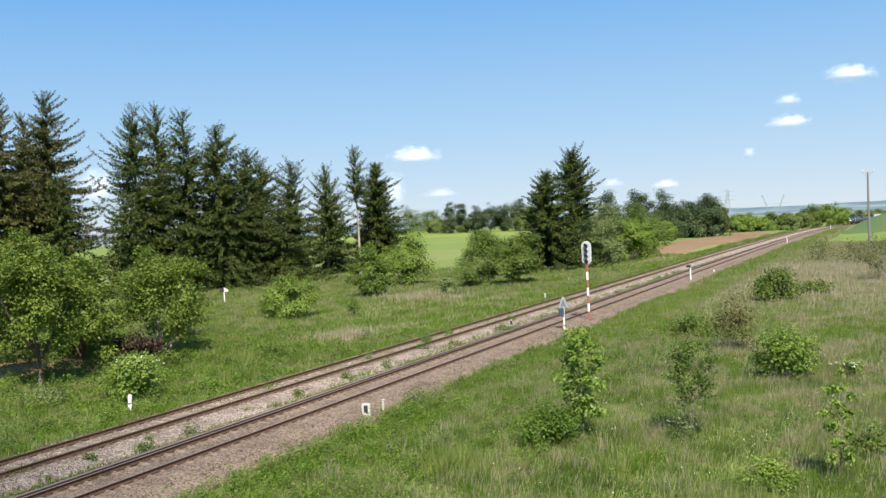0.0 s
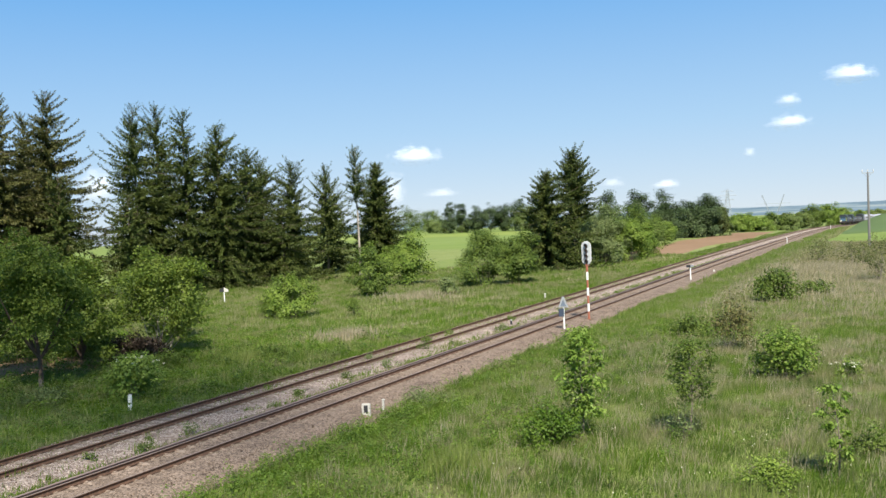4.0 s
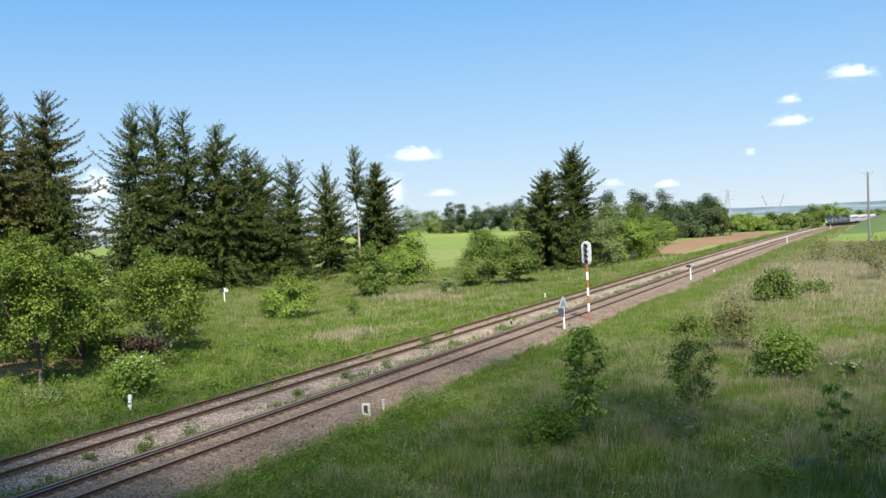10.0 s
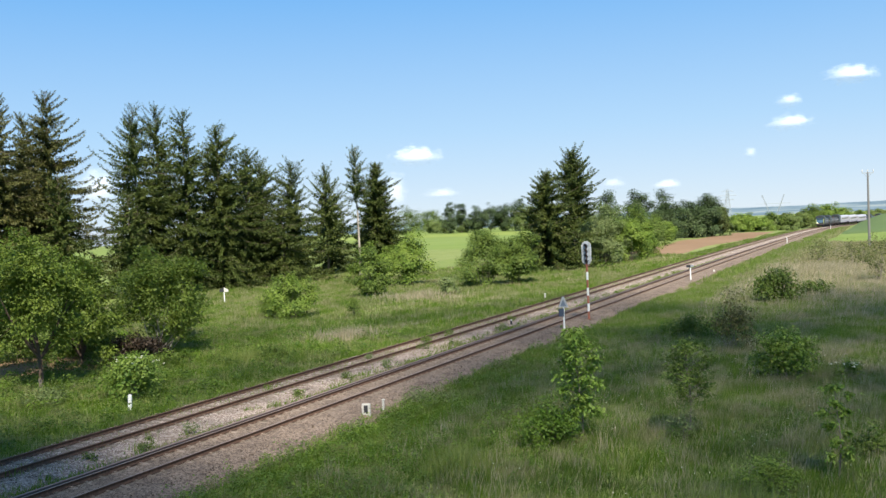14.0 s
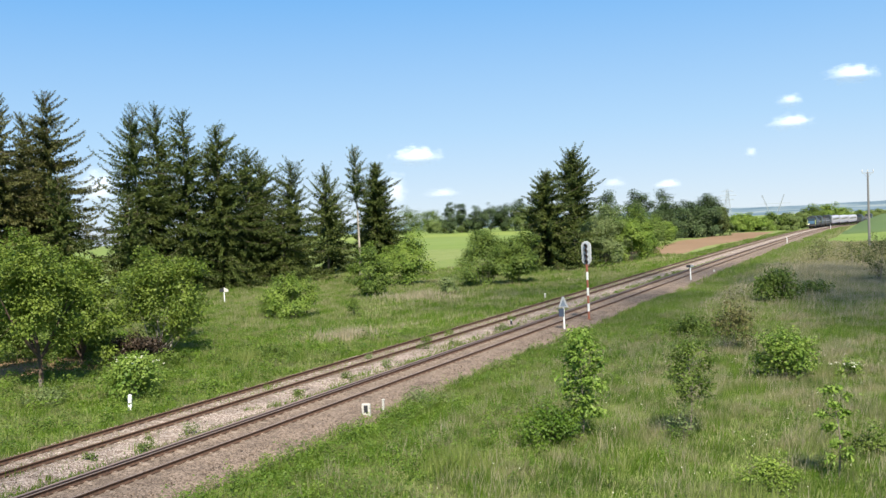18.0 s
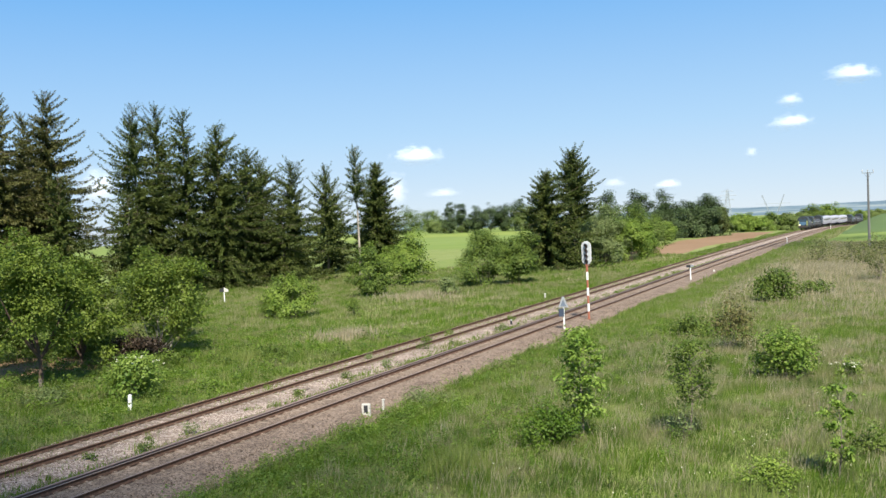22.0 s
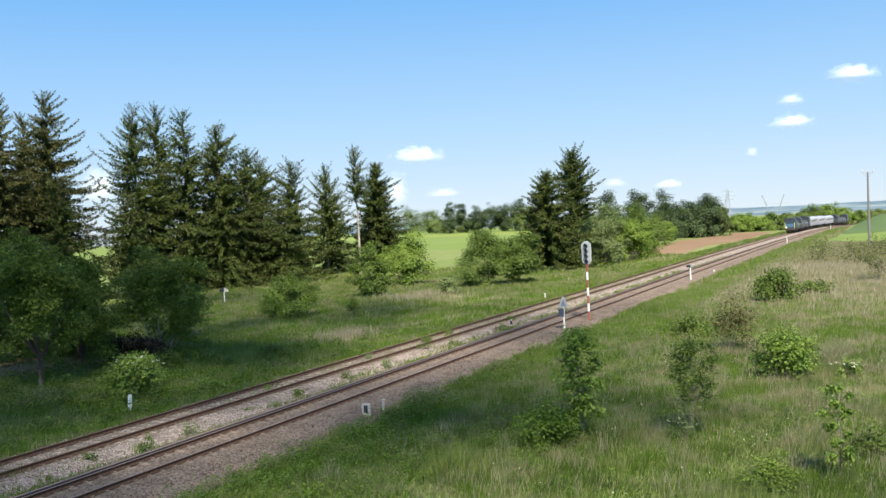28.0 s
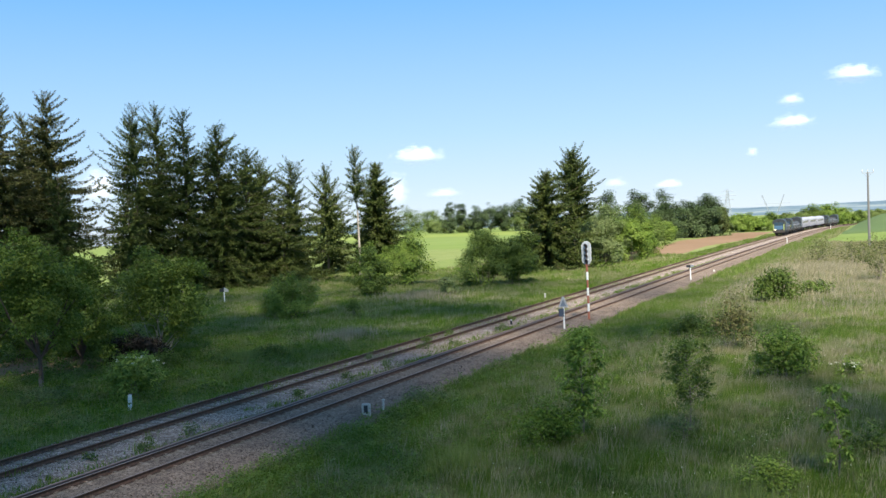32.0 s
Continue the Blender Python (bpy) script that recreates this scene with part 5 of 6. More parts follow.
def build_posts():
    t = thing("track_marker", pose(2.1, 104.0, -0.35, 0, 0, 0), "white marker post with a small dark board", "marker")
    part("post", rod(0.07, 0.06, (0, 0, -0.1), (0, 0, 1.75), 12), WHITE, t)
    part("board", box(0.46, 0.03, 0.28, (-0.18, -0.08, 1.62), 0.01), BLACK, t, "small black board")
    part("board", box(0.3, 0.03, 0.24, (0.22, -0.08, 1.66), 0.01), GALV, t, "small pale board")
    part("bracket", box(0.1, 0.06, 0.05, (0, -0.04, 1.62)), GALV, t)
    t = thing("distance_stone", pose(2.75, 33.5, -0.36, 0, 0, 14), "white hectometre stone with a dark unreadable figure", "marker")
    part("stone", box(0.36, 0.14, 0.56, (0, 0, 0.26), 0.03), CONCRETE, t)
    part("figure", box(0.17, 0.006, 0.3, (0, -0.073, 0.33)), BLACK, t, "dark upright bar")
    part("figure", box(0.08, 0.006, 0.12, (0.05, -0.0735, 0.2)), BLACK, t, "dark upright bar")
    t = thing("marker_stub", pose(2.85, 34.7, -0.38, 0, 4, 0), "short white stake beside the ballast", "marker")
    part("stake", box(0.09, 0.09, 0.55, (0, 0, 0.22), 0.02), CONCRETE, t)
    part("cap", box(0.11, 0.11, 0.04, (0, 0, 0.5), 0.01), CONCRETE, t)
    t = thing("marker_stub", pose(-9.85, 33.2, ground_z(-9.85, 33.2), 0, 3, 0), "short white concrete stake in the grass", "marker")
    part("stake", rod(0.1, 0.09, (0, 0, -0.1), (0, 0, 0.72), 10), WHITE, t)
    part("cap", rod(0.085, 0.04, (0, 0, 0.72), (0, 0, 0.76), 10), CONCRETE, t)
    t = thing("track_marker", pose(-45.3, 84.4, ground_z(-45.3, 84.4), 0, 0, 25), "white post with a black and white gabled board", "marker")
    part("post", rod(0.06, 0.055, (0, 0, -0.1), (0, 0, 1.35), 10), WHITE, t)
    part("board", extrude_outline([(-0.5, 1.2), (0.0, 1.2), (0.0, 1.72), (-0.5, 1.5)], 0.04, at=(0, -0.06, 0)), BLACK, t, "black half of the board")
    part("board", extrude_outline([(0.004, 1.2), (0.5, 1.2), (0.5, 1.45), (0.004, 1.72)], 0.04, at=(0, -0.06, 0)), CONCRETE, t, "white half of the board")
    t = thing("marker_stub", pose(2.3, 117.0, -0.3, 0, 5, 20), "small white stone on the ballast shoulder", "marker")
    part("stake", box(0.2, 0.16, 0.3, (0, 0, 0.1), 0.03), CONCRETE, t)
    part("cap", box(0.15, 0.12, 0.04, (0, 0, 0.26), 0.01), WHITE, t)
    t = thing("marker_stub", pose(-8.5, 86.9, ground_z(-8.5, 86.9), 0, 4, 0), "small white stake in the lineside grass", "marker")
    part("stake", box(0.14, 0.12, 0.5, (0, 0, 0.2), 0.02), CONCRETE, t)
    part("cap", box(0.1, 0.08, 0.04, (0, 0, 0.46), 0.01), WHITE, t)
    t = thing("point_marker", pose(-2.84, 63.8, -0.36), "small dark stake between the tracks", "marker")
    part("stake", rod(0.09, 0.07, (0, 0, -0.05), (0, 0, 0.42), 10), BLACK, t)
    part("cap", rod(0.05, 0.03, (0, 0, 0.42), (0, 0, 0.47), 10), WHITE, t)
    for s, off in ((199.0, 2.3), (322.0, 2.6)):
        p, a = line_at(s, off)
        t = thing("track_marker", pose(p.x, p.y, p.z - 0.35), "short white marker post beside the line", "marker", "white posts beside the line")
        part("post", rod(0.07, 0.07, (0, 0, -0.1), (0, 0, 1.3), 10), WHITE, t)
        part("cap", rod(0.07, 0.03, (0, 0, 1.3), (0, 0, 1.36), 10), CONCRETE, t)


def build_pole():
    t = thing("utility_pole", pose(17.7, 181.1, ground_z(17.7, 181.1), 0, 0.3, 0), "tall weathered power pole with a forked crossarm", "pole")
    part("shaft", rod(0.24, 0.14, (0, 0, -0.2), (0, 0, 13.0), 12), WOOD_POLE, t)
    for s in (-1, 1):
        part("crossarm", box(0.95, 0.12, 0.14, (0.45 * s, 0, 12.85), 0.02), GALV, t)
        b = rod(0.05, 0.05, (0.88 * s, 0, 12.9), (0.88 * s, 0, 13.15), 8)
        rod(0.12, 0.09, (0.88 * s, 0, 13.15), (0.88 * s, 0, 13.28), 10, b)
        rod(0.12, 0.07, (0.88 * s, 0, 13.30), (0.88 * s, 0, 13.42), 10, b)
        part("insulator", b, CONCRETE, t)
        part("brace", rod(0.03, 0.03, (0.6 * s, -0.08, 12.8), (0.05 * s, -0.08, 12.0), 6), GALV, t)
    b = rod(0.05, 0.05, (0, 0, 13.0), (0, 0, 13.2), 8)
    rod(0.12, 0.08, (0, 0, 13.2), (0, 0, 13.4), 10, b)
    part("insulator", b, CONCRETE, t)


def lattice(legs, z0, z1, n, r):
    """Crossed bracing between four legs given as functions of height."""
    b = bmesh.new()
    for k in range(4):
        rod(r, r, legs(k, z0), legs(k, z1), 5, b)
    for i in range(n):
        za, zb = z0 + (z1 - z0) * i / n, z0 + (z1 - z0) * (i + 1) / n
        for k in range(4):
            rod(r * 0.6, r * 0.6, legs(k, za), legs((k + 1) % 4, zb), 4, b)
            rod(r * 0.6, r * 0.6, legs((k + 1) % 4, za), legs(k, zb), 4, b)
    return b


def build_pylons():
    corner = [(1, 1), (1, -1), (-1, -1), (-1, 1)]
    x, y = -124.8, 929.3
    zb = ground_z(x, y)
    t = thing("power_pylon", pose(x, y, zb, 0, 0, 20), "tall grey lattice power pylon far off", "pylon", "far pylons")
    hh = 23.6 - zb - 0.7
    part("tower", lattice(lambda k, z: (corner[k][0] * (3.0 - 2.3 * z / hh), corner[k][1] * (3.0 - 2.3 * z / hh), z), 0, hh, 9, 0.12), GALV, t)
    for z, w in ((hh * 0.62, 6.5), (hh * 0.78, 8.5), (hh * 0.93, 5.5)):
        b = box(w * 2, 0.5, 0.28, (0, 0, z))
        rod(0.1, 0.1, (-w, 0, z), (0, 0, z + 1.6), 4, b)
        rod(0.1, 0.1, (w, 0, z), (0, 0, z + 1.6), 4, b)
        part("crossarm", b, GALV, t)
    x, y = -98.0, 1053.2
    zb = ground_z(x, y)
    t = thing("power_pylon", pose(x, y, zb, 0, 0, 10), "grey two-legged power pylon far off", "pylon", "far pylons")
    hh = 16.8 - zb
    for s in (-1, 1):
        part("leg", lattice(lambda k, z: (s * (2.0 + 9.0 * z / hh) + corner[k][0] * 0.5, corner[k][1] * 0.5, z), 0, hh, 8, 0.12), GALV, t)
    part("crossarm", box(34, 0.5, 0.35, (0, 0, hh * 0.62)), GALV, t)


post_sign_triangle()
build_signal()
build_posts()
build_pole()
build_pylons()


# ---------------------------------------------------------------- the train
LOCO_GREY = painted("grey_loco_paint", (0.045, 0.047, 0.05), 0.6, 0.0, 0.4, 2.0)
LOCO_DARK = painted("dark_loco_paint", (0.022, 0.026, 0.03), 0.5, 0.0, 0.3, 2.0)
LOCO_BLUE = painted("blue_loco_paint", (0.055, 0.12, 0.20), 0.4, 0.0, 0.25, 2.0)
LOCO_YELLOW = painted("yellow_green_paint", (0.36, 0.42, 0.14), 0.45, 0.0, 0.25, 2.0)
COACH_WHITE = painted("silver_coach_paint", (0.36, 0.35, 0.395), 0.4, 0.0, 0.25, 1.0)
COACH_LILAC = painted("grey_lilac_paint", (0.27, 0.26, 0.32), 0.45, 0.0, 0.3, 1.0)
# windscreen glass: the sky's reflection is put into its bluish base colour
PALE_GLASS = painted("sky_tinted_glass", (0.05, 0.09, 0.13), 0.06, 0.3, 0.05)
GLASS = painted("dark_glass", (0.02, 0.025, 0.03), 0.12, 0.0, 0.1)
UNDER = painted("underframe_grime", (0.04, 0.034, 0.03), 0.8, 0.0, 0.5, 3.0)


def lamp_mat():
    m = Mat("headlamp_glow")
    m.surface((0.9, 0.85, 0.7), 0.3)
    m.last.inputs["Emission Color"].default_value = (1.0, 0.82, 0.45, 1)
    m.last.inputs["Emission Strength"].default_value = 1.6
    return m.m


LAMP = lamp_mat()


def bogie(parent, y, wheels=2, r=0.5):
    b = part("bogie", box(2.1, 0.9 * wheels + 1.4, 0.35, (0, 0, 0.62), 0.04), UNDER, parent, at=pose(0, y, 0))
    for k in range(wheels):
        yy = (k - (wheels - 1) / 2) * (2.4 if wheels == 2 else 1.75)
        for s in (-0.75, 0.75):
            w = rod(r, r, (s - 0.065, yy, r), (s + 0.065, yy, r), 20)
            rod(r * 1.05, r * 1.05, (s - 0.08 * (1 if s > 0 else -1) - 0.015, yy, r), (s - 0.08 * (1 if s > 0 else -1) + 0.015, yy, r), 20, w)
            part("wheel", w, UNDER, b)
        for s in (-1.02, 1.02):
            part("axle_box", box(0.16, 0.3, 0.28, (s, yy, 0.5), 0.03), UNDER, b)
    return b


def body_shell(length, w, z0, z1, crown, nose=0.0):
    """A vehicle body: rounded roof section carried from end to end."""
    prof = [(-w / 2, z0), (-w / 2, z1 - 0.75)]
    for k in range(1, 10):
        a = math.pi * (1 - k / 10)
        prof.append((w / 2 * math.cos(a), z1 - 0.75 + 0.75 * math.sin(a) ** 0.8))
    prof += [(w / 2, z1 - 0.75), (w / 2, z0)]
    b = bmesh.new()
    ys = [-length / 2, -length / 2 + 0.25, length / 2 - 0.25, length / 2]
    rings = []
    for i, y in enumerate(ys):
        sc = 0.95 if i in (0, 3) else 1.0
        rings.append([b.verts.new((x * sc, y, z0 + (z - z0) * (0.97 if i in (0, 3) else 1))) for x, z in prof])
    for r0, r1 in zip(rings, rings[1:]):
        for i in range(len(prof)):
            j = (i + 1) % len(prof)
            b.faces.new((r0[i], r0[j], r1[j], r1[i]))
    b.faces.new(rings[0][::-1])
    b.faces.new(rings[-1])
    bmesh.ops.recalc_face_normals(b, faces=b.faces)
    return b


def buffers(t, length):
    for e in (-1, 1):
        part("buffer_beam", box(2.6, 0.25, 0.5, (0, e * (length / 2 - 0.75), 1.05), 0.03), UNDER, t)
        for s in (-0.87, 0.87):
            b = rod(0.1, 0.1, (s, e * (length / 2 - 0.7), 1.05), (s, e * (length / 2 - 0.06), 1.05), 10)
            rod(0.24, 0.24, (s, e * (length / 2 - 0.07), 1.05), (s, e * (length / 2 - 0.01), 1.05), 16, b)
            part("buffer", b, UNDER, t)
        part("coupling", rod(0.05, 0.05, (0, e * (length / 2 - 0.7), 0.98), (0, e * (length / 2 - 0.02), 0.9), 8), UNDER, t)


def locomotive(length, cab_end, label, lit):
    """A diesel locomotive with one tall cab; cab_end -1 faces the direction of travel."""
    t = thing("locomotive", Matrix.Identity(4), label, "locomotive", "vehicles of the train")
    part("frame", box(2.9, length - 1.3, 0.4, (0, 0, 1.15), 0.05), UNDER, t)
    cab_l = 4.2
    cy = cab_end * (length / 2 - 0.75 - cab_l / 2)
    hood_l = length - 1.5 - cab_l
    hy = -cab_end * (length / 2 - 0.75 - hood_l / 2)
    hood = part("hood", body_shell(hood_l, 2.3, 1.3, 3.0, 0.4), LOCO_GREY, t, at=pose(0, hy, 0))
    cab = part("cab", body_shell(cab_l, 2.95, 1.3, 4.2, 0.5), LOCO_DARK, t, at=pose(0, cy, 0))
    fy = cab_end * (cab_l / 2 + 0.02)
    part("front_panel", box(2.1, 0.06, 0.95, (-0.05, fy, 2.05), 0.02), LOCO_BLUE, cab, "blue front panel")
    for s in (-1, 1):
        part("windscreen", box(0.95, 0.05, 0.7, (0.55 * s, fy, 2.98), 0.03), PALE_GLASS, cab, "windscreen with the sky's reflection tinted in blue")
        part("stripe", box(0.2, 0.07, 1.5 if lit else 0.3, (1.22 * s, fy, 2.1), 0.02), LOCO_YELLOW, cab, "yellow-green corner stripe")
        part("side_window", box(0.04, 1.0, 0.75, (1.48 * s, cab_end * 0.7, 3.0), 0.02), GLASS, cab)
        part("door", box(0.05, 0.75, 1.9, (1.475 * s, -cab_end * 0.9, 2.35), 0.02), LOCO_BLUE, cab)
        part("side_band", box(0.04, hood_l - 0.5, 0.16, (1.165 * s, 0, 2.2)), COACH_LILAC, hood, "pale grey band along the side")
        n = 7
        for k in range(n):
            part("louvre", box(0.05, hood_l / n * 0.62, 0.55, (1.16 * s, (k - (n - 1) / 2) * hood_l / n, 1.75), 0.01), LOCO_DARK, hood)
        part("headlamp", rod(0.14, 0.14, (0.85 * s, fy, 1.55), (0.85 * s, fy + cab_end * 0.08, 1.55), 14), LAMP if lit and s < 0 else GLASS, cab, "lit round headlamp" if lit and s < 0 else "")
        part("handrail", rod(0.025, 0.025, (1.4 * s, -hood_l / 2, 2.25), (1.4 * s, hood_l / 2, 2.25), 6), GALV, hood)
        for k in range(5):
            part("stanchion", rod(0.02, 0.02, (1.4 * s, (k - 2) * hood_l / 4.2, 1.33), (1.4 * s, (k - 2) * hood_l / 4.2, 2.25), 6), GALV, hood)
    part("headlamp", rod(0.13, 0.13, (0, fy, 3.55), (0, fy + cab_end * 0.08, 3.55), 14), GLASS, cab)
    for k in (-0.25, 0.2):
        part("roof_fan", rod(0.55, 0.55, (0, k * hood_l, 2.96), (0, k * hood_l, 3.12), 18), LOCO_DARK, hood)
    part("exhaust", box(0.5, 0.7, 0.3, (0, -cab_end * 0.1 * hood_l + 0.2, 3.08), 0.04), RUST, hood)
    part("fuel_tank", box(2.4, 3.6, 0.6, (0, 0, 0.75), 0.12), UNDER, t)
    buffers(t, length)
    bogie(t, -length * 0.29, 3)
    bogie(t, length * 0.29, 3)
    return t


def coach(length):
    t = thing("passenger_coach", Matrix.Identity(4), "silver-white passenger coach with a grey lower band", "coach", "vehicles of the train")
    part("body", body_shell(length - 0.9, 2.85, 1.1, 3.85, 0.6), COACH_WHITE, t)
    for s in (-1, 1):
        part("lower_band", box(0.03, length - 1.2, 0.55, (1.425 * s, 0, 1.45)), COACH_LILAC, t, "grey-lilac band")
        n = 10
        for k in range(n):
            w = part("window", box(0.04, 1.3, 0.62, (1.43 * s, (k - (n - 1) / 2) * (length - 6) / n, 2.62), 0.05), COACH_LILAC, t)
            part("pane", box(0.03, 1.14, 0.48, (1.442 * s, (k - (n - 1) / 2) * (length - 6) / n, 2.62), 0.03), GLASS, w)
        for e in (-1, 1):
            part("door", box(0.05, 0.85, 2.1, (1.425 * s, e * (length / 2 - 1.6), 2.2), 0.03), COACH_LILAC, t)
    for e in (-1, 1):
        part("gangway", box(1.3, 0.4, 2.3, (0, e * (length / 2 - 0.3), 2.25), 0.08), UNDER, t)
    for k in (-0.3, -0.1, 0.1, 0.3):
        part("roof_vent", box(0.5, 0.5, 0.16, (0, k * length, 3.85), 0.04), COACH_LILAC, t)
    for y in (-2.5, 1.5):
        part("equipment_box", box(2.3, 2.6, 0.55, (0, y, 0.8), 0.06), UNDER, t)
    buffers(t, length)
    bogie(t, -length * 0.36, 2, 0.46)
    bogie(t, length * 0.36, 2, 0.46)
    return t


def flat_wagon(length):
    t = thing("low_wagon", Matrix.Identity(4), "dark low-sided wagon between coach and locomotive", "wagon", "vehicles of the train")
    part("deck", box(2.7, length - 1.2, 0.3, (0, 0, 1.15), 0.03), UNDER, t)
    for s in (-1, 1):
        part("side_board", box(0.06, length - 1.3, 1.5, (1.36 * s, 0, 2.05), 0.01), LOCO_GREY, t)
        for k in range(7):
            part("stake", box(0.09, 0.12, 1.6, (1.42 * s, (k - 3) * (length - 1.8) / 6.2, 2.0)), LOCO_DARK, t)
        part("end_board", box(2.66, 0.06, 1.5, (0, s * (length / 2 - 0.68), 2.05), 0.01), LOCO_GREY, t)
    buffers(t, length)
    for y in (-length * 0.26, length * 0.26):
        for s in (-0.75, 0.75):
            part("wheel", rod(0.5, 0.5, (s - 0.065, y, 0.5), (s + 0.065, y, 0.5), 20), UNDER, t)
            part("axle_box", box(0.16, 0.4, 0.3, (s * 1.35, y, 0.55), 0.03), UNDER, t)
    return t


TRAIN = [(locomotive(15.9, -1, "dark diesel locomotive with a blue and yellow cab front", True), 15.9),
         (locomotive(15.9, -1, "dark grey diesel locomotive coupled behind the first", False), 15.9),
         (locomotive(15.9, 1, "dark grey diesel locomotive next to the coaches", False), 15.9),
         (coach(22.6), 22.6), (coach(22.6), 22.6), (coach(22.6), 22.6),
         (flat_wagon(9.2), 9.2),
         (locomotive(15.9, -1, "dark grey diesel locomotive behind the low wagon", False), 15.9),
         (locomotive(15.9, 1, "dark grey diesel locomotive at the train's tail", False), 15.9)]


# ---------------------------------------------------------------- clouds
def cloud_mat(name, glow):
    m = Mat(name)
    n = m.noise(0.03, 3.0, 0.5, False)
    m.surface(m.ramp(n, [(0.3, (0.86, 0.85, 0.86)), (0.7, (0.94, 0.93, 0.93))]), 1.0, spec=0.0)
    m.last.inputs["Emission Color"].default_value = (1.0, 0.98, 0.98, 1)
    m.last.inputs["Emission Strength"].default_value = glow
    return m.m


VEIL = cloud_mat("cloud_wisps", 0.0)


def soft_cloud_mat():
    """Distant vapour: dense in the middle, thinning out in wisps."""
    m = Mat("distant_cloud")
    r = m.t.nodes.new("ShaderNodeVectorMath")
    r.operation = "LENGTH"
    m.t.links.new(m.coord.outputs["UV"], r.inputs[0])
    wisps = m.noise(0.022, 5.0, 0.6, False, (1, 1, 1.9))
    body = m.math("SUBTRACT", m.math("ADD", 1.05, m.math("MULTIPLY", m.math("SUBTRACT", wisps, 0.5), 1.7)), r.outputs["Value"])
    al = m.steps(body, 0.2, 0.95)
    col = m.t.nodes.new("ShaderNodeSeparateColor")
    m.t.links.new(m.info.outputs["Color"], col.inputs[0])
    m.surface((0.93, 0.91, 0.91), 1.0, spec=0.0)
    m.put(m.last.inputs["Alpha"], m.math("MULTIPLY", al, col.outputs[0]))
    # faint emission added to stand in for sunlight scattered within the vapour
    m.last.inputs["Emission Color"].default_value = (1.0, 0.95, 0.97, 1)
    m.last.inputs["Emission Strength"].default_value = 0.13
    return m.m


CLOUD = soft_cloud_mat()


def far_cloud(w, hgt, thick, seed):
    """A small distant cloud: three bowed layers of vapour, one behind the other."""
    rng = np.random.default_rng(seed)
    n, rings = 28, 8
    vs, fs, uv = [], [], []
    for k in range(3):
        base = len(vs)
        cx, cz = rng.uniform(-0.12, 0.12) * w, rng.uniform(-0.1, 0.1) * hgt
        vs.append((cx, k * w * 0.12, cz))
        uv.append((0.0, 0.0))
        for q in range(1, rings + 1):
            for i in range(n):
                a = 6.283 * i / n
                x, z = math.cos(a) * q / rings, math.sin(a) * q / rings
                vs.append((cx + x * w * 0.56, k * w * 0.12 + 0.25 * w * (x * x + z * z), cz + z * hgt * 0.72 * (1 if z > 0 else 0.7)))
                uv.append((x, z))
        for i in range(n):
            j = (i + 1) % n
            fs.append((base, base, base + 1 + i, base + 1 + j))
            for q in range(rings - 1):
                p0 = base + 1 + q * n
                fs.append((p0 + i, p0 + n + i, p0 + n + j, p0 + j))
    me = bpy.data.meshes.new("cloud")
    me.from_pydata(vs, [], [tuple(dict.fromkeys(f)) for f in fs])
    lay = me.uv_layers.new()
    for lp in me.loops:
        lay.data[lp.index].uv = uv[lp.vertex_index]
    me.polygons.foreach_set("use_smooth", np.ones(len(me.polygons), bool))
    me.materials.append(CLOUD)
    ob = new("cloud", me)
    ob.color = (thick, thick, thick, 1)
    return tagged(ob, "small white fair-weather cloud", "cloud", "clouds in the sky", "stuff")


def puff_base(fine):
    b = bmesh.new()
    bmesh.ops.create_icosphere(b, subdivisions=2 if fine else 1, radius=1)
    v = np.array([x.co[:] for x in b.verts])
    f = np.array([[q.index for q in p.verts] for p in b.faces])
    b.free()
    return v, f


PUFFS = {True: puff_base(True), False: puff_base(False)}


def cloud(name, rx, ry, rz, count, puff, seed, mat, label, fine=True):
    """A cumulus of many small puffs, thinning out towards its edges."""
    rng = np.random.default_rng(seed)
    pv, pf = PUFFS[fine]
    vs, fs = [], []
    for k in range(count):
        a1, a2 = rng.uniform(0, 6.283, 2)
        q1, q2 = rng.random(2) ** 0.5 * np.array([0.68, 0.42])
        px, py = q1 * math.cos(a1) + q2 * math.cos(a2), q1 * math.sin(a1) + q2 * math.sin(a2)
        q = min(1.0, math.hypot(px, py))
        c = np.array([rx * px, ry * py, rz * rng.uniform(-0.35, 1.0) * math.sqrt(1 - q * q)])
        r = puff * rng.uniform(0.5, 1.3) * (1.1 - 0.5 * q)
        w = 1 + 0.16 * np.sin(pv[:, :1] * 5 + k) * np.sin(pv[:, 1:2] * 4 + 2 * k) + 0.1 * np.sin(pv[:, 2:] * 9 + k)
        vs.append(pv * w * np.array([r, r, r * 0.62]) + c)
        fs.append(pf + k * len(pv))
    ob = new(name, raw(name, np.concatenate(vs), np.concatenate(fs), mat, True))
    return tagged(ob, label, "cloud", "clouds in the sky", "stuff")


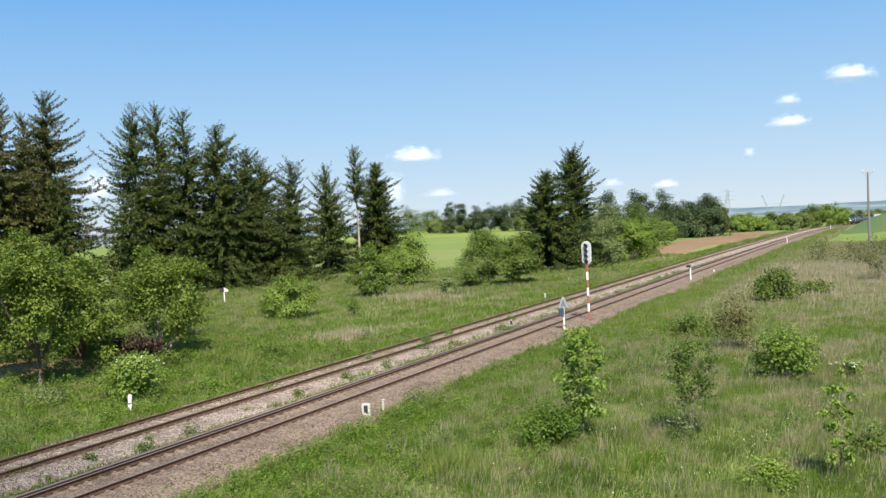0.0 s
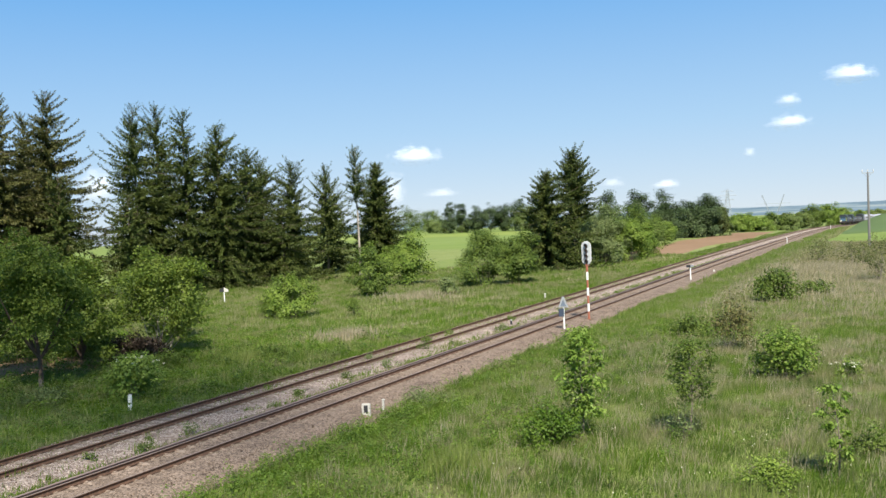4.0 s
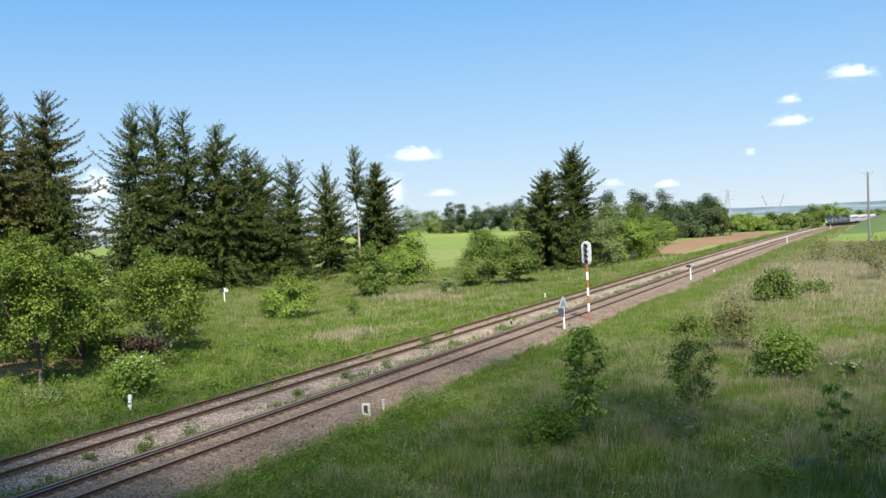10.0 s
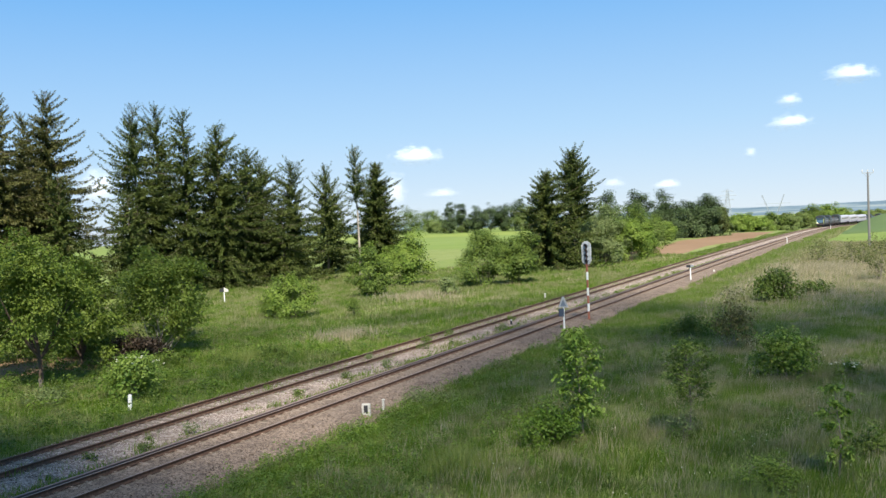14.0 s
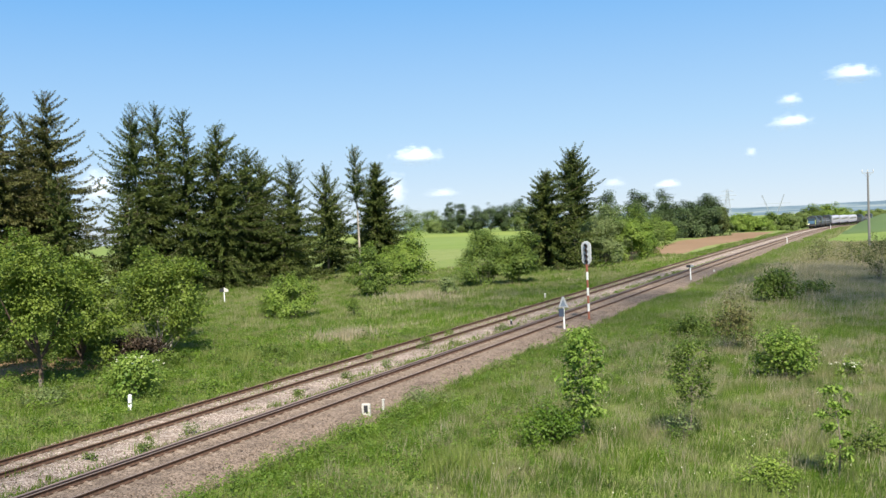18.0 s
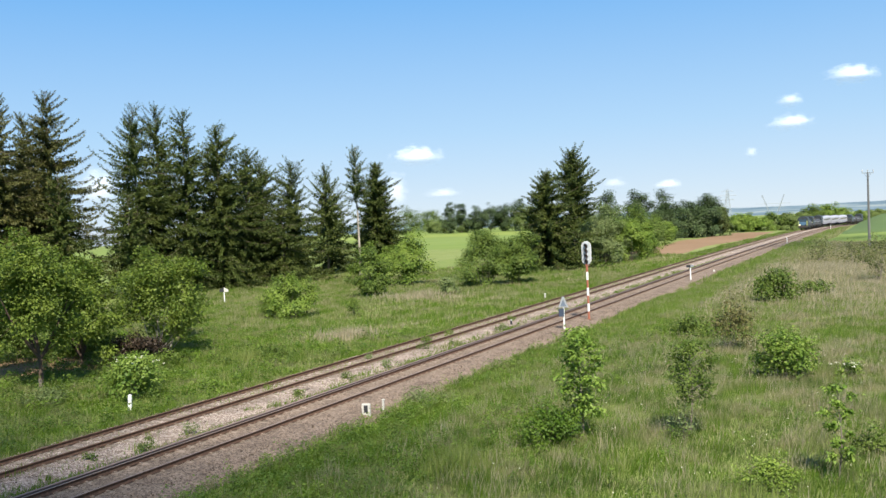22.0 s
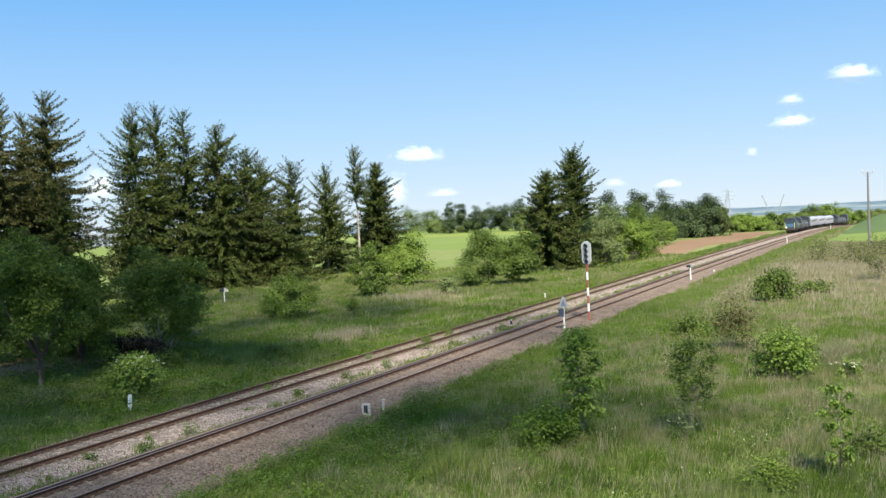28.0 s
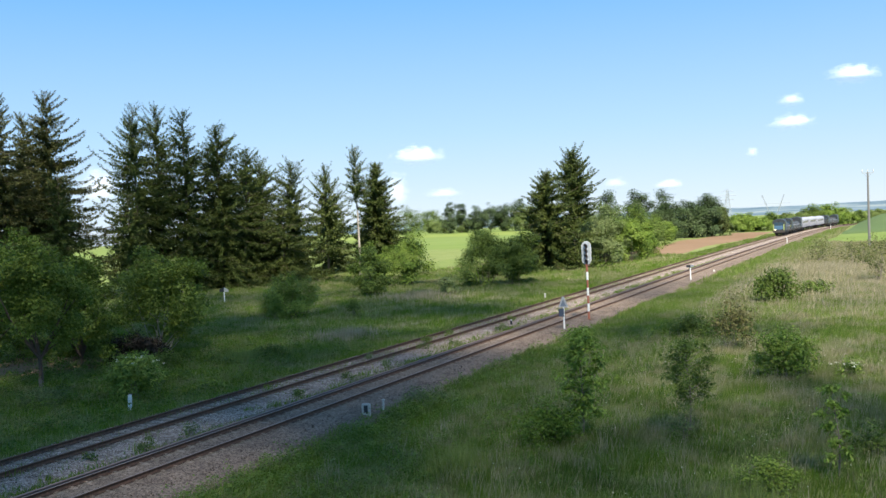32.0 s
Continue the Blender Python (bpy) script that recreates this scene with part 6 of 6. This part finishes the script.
SKY_CLOUDS = []
for k, (x, y, z, w, hgt, thick) in enumerate([
        (-1806.8, 3570.1, 274, 225, 62, 0.75), (-152.7, 4378.7, 532, 235, 66, 0.7), (-397.8, 4256.7, 434, 125, 44, 0.4), (-383.2, 4260.7, 343, 200, 50, 0.6),
        (-3024.5, 2979.1, 200, 190, 120, 0.55), (-1894.5, 3522.7, 130, 100, 105, 0.4), (-1719.5, 3606.3, 108, 150, 40, 0.25),
        (-866.1, 4018.8, 106, 130, 36, 0.4), (-1075.9, 3917.8, 117, 120, 40, 0.22), (-547.5, 4176.9, 222, 60, 34, 0.3)]):
    c = far_cloud(w * 0.95, hgt * 1.3, thick * 0.25, 60 + k)
    c.matrix_basis = pose(x, y, z, 0, 0, math.degrees(math.atan2(y, x - 22)) - 90)
    SKY_CLOUDS.append((c, (x, y, z)))

ALT = 500.0
LIFT = Vector((SUN_DIR.x, SUN_DIR.y, 0)) * (ALT / math.tan(radians(SUN_EL))) + Vector((0, 0, ALT))
HIGH = [  # half sizes of the cloud, and its shade's way over the ground: seconds, x, y
    (cloud("cloud", 60, 54, 12, 335, 2.6, 81, VEIL, "drifting fair-weather cloud overhead", False), [(0, 10, -130), (8, 31, -3), (9, 30, 6), (10, 29, 13), (11.5, 27, 27), (13, 22, 43), (14, 22, 50), (17, 32, 71), (18, 34, 92), (19, 37, 122), (21, 46, 175), (32, 90, 400)]),
    (cloud("cloud", 30, 32, 8, 205, 2.6, 84, VEIL, "drifting fair-weather cloud overhead", False), [(0, 24, -150), (8, 29, -4), (10, 31, 10), (13, 42, 50), (17, 58, 108), (32, 100, 320)]),
    (cloud("cloud", 88, 98, 14, 1850, 2.9, 82, VEIL, "broad drifting cloud overhead", False), [(0, -25, -280), (14, -38, -125), (20, -46, -62), (24, -56, -30), (25, -52, -17), (28, -50, 8), (32, -48, 36)]),
    (cloud("cloud", 26, 20, 6, 105, 2.3, 83, VEIL, "small drifting cloud overhead", False), [(0, -12, 13), (3, -15, 31), (4.8, -22, 38), (6, -56, 52), (12, -130, 85), (32, -280, 150)]),
    (cloud("cloud", 24, 12, 5, 120, 2.2, 85, VEIL, "small drifting cloud overhead", False), [(0, -4, -90), (8.8, -6, 8), (10, -7, 16), (12, -8, 18), (14.1, -8, 19), (16, -46, 22), (20, -110, 40), (32, -230, 70)]),
    (cloud("cloud", 28, 12, 5, 66, 2.2, 86, VEIL, "small drifting cloud overhead", False), [(0, 4, -130), (17, 0, -2), (18, -2, 11), (19, -3, 16), (20, -6, 19), (22, -9, 21), (24, -11, 23), (25, -13, 25), (26.5, -34, 32), (32, -150, 70)]),
    (cloud("cloud", 32, 18, 7, 150, 2.4, 87, VEIL, "thin drifting cloud overhead", False), [(0, 20, -280), (23.5, 27, 12), (24, 28, 17), (25, 31, 23), (26.5, 60, 28), (32, 190, 45)]),
    (cloud("cloud", 62, 26, 8, 280, 2.4, 88, VEIL, "thin drifting cloud overhead", False), [(0, 2, -400), (28, 4, -20), (29, -2, 3), (30, -4, 12), (32, 0, 26)])]


# ---------------------------------------------------------------- what moves
def motions():
    def front(t):
        return float(np.interp(t, [0, 6, 10, 13, 16.5, 20, 25, 28, 30, 32], [450.0, 413.0, 388.0, 369.0, 348.0, 326.0, 294.0, 275.0, 262.0, 249.0]))
    times = [0, 3, 6, 9, 13, 17, 20, 22.5, 25, 28, 32]
    lead = 0.0
    for ob, length in TRAIN:
        rows = []
        for t in times:
            s = front(t) + lead + length / 2
            p, a = line_at(s, FAR_TRACK)
            rows.append((t, Matrix.Translation(p) @ pose(0, 0, 0, 0, 0, -math.degrees(a))))
        walk(ob, rows)
        lead += length
    for ob, (x, y, z) in SKY_CLOUDS:
        rz = math.degrees(math.atan2(y, x - 22)) - 90
        walk(ob, [(0, pose(x, y, z, 0, 0, rz)), (32, pose(x + 12, y + 5, z, 0, 0, rz))])
    for ob, way in HIGH:
        walk(ob, [(t, Matrix.Translation(Vector((x, y, 0)) + LIFT)) for t, x, y in way])
    for k, ob in enumerate(SWAYING):
        m = ob.matrix_basis.copy()
        rows = []
        for i in range(17):
            t = i * 2.0
            rows.append((t, m @ pose(0, 0, 0, 1.2 * math.sin(t * 1.1 + k), 1.6 * math.sin(t * 0.83 + 2 * k) + 0.6 * math.sin(t * 2.1), 0)))
        walk(ob, rows)


motions()
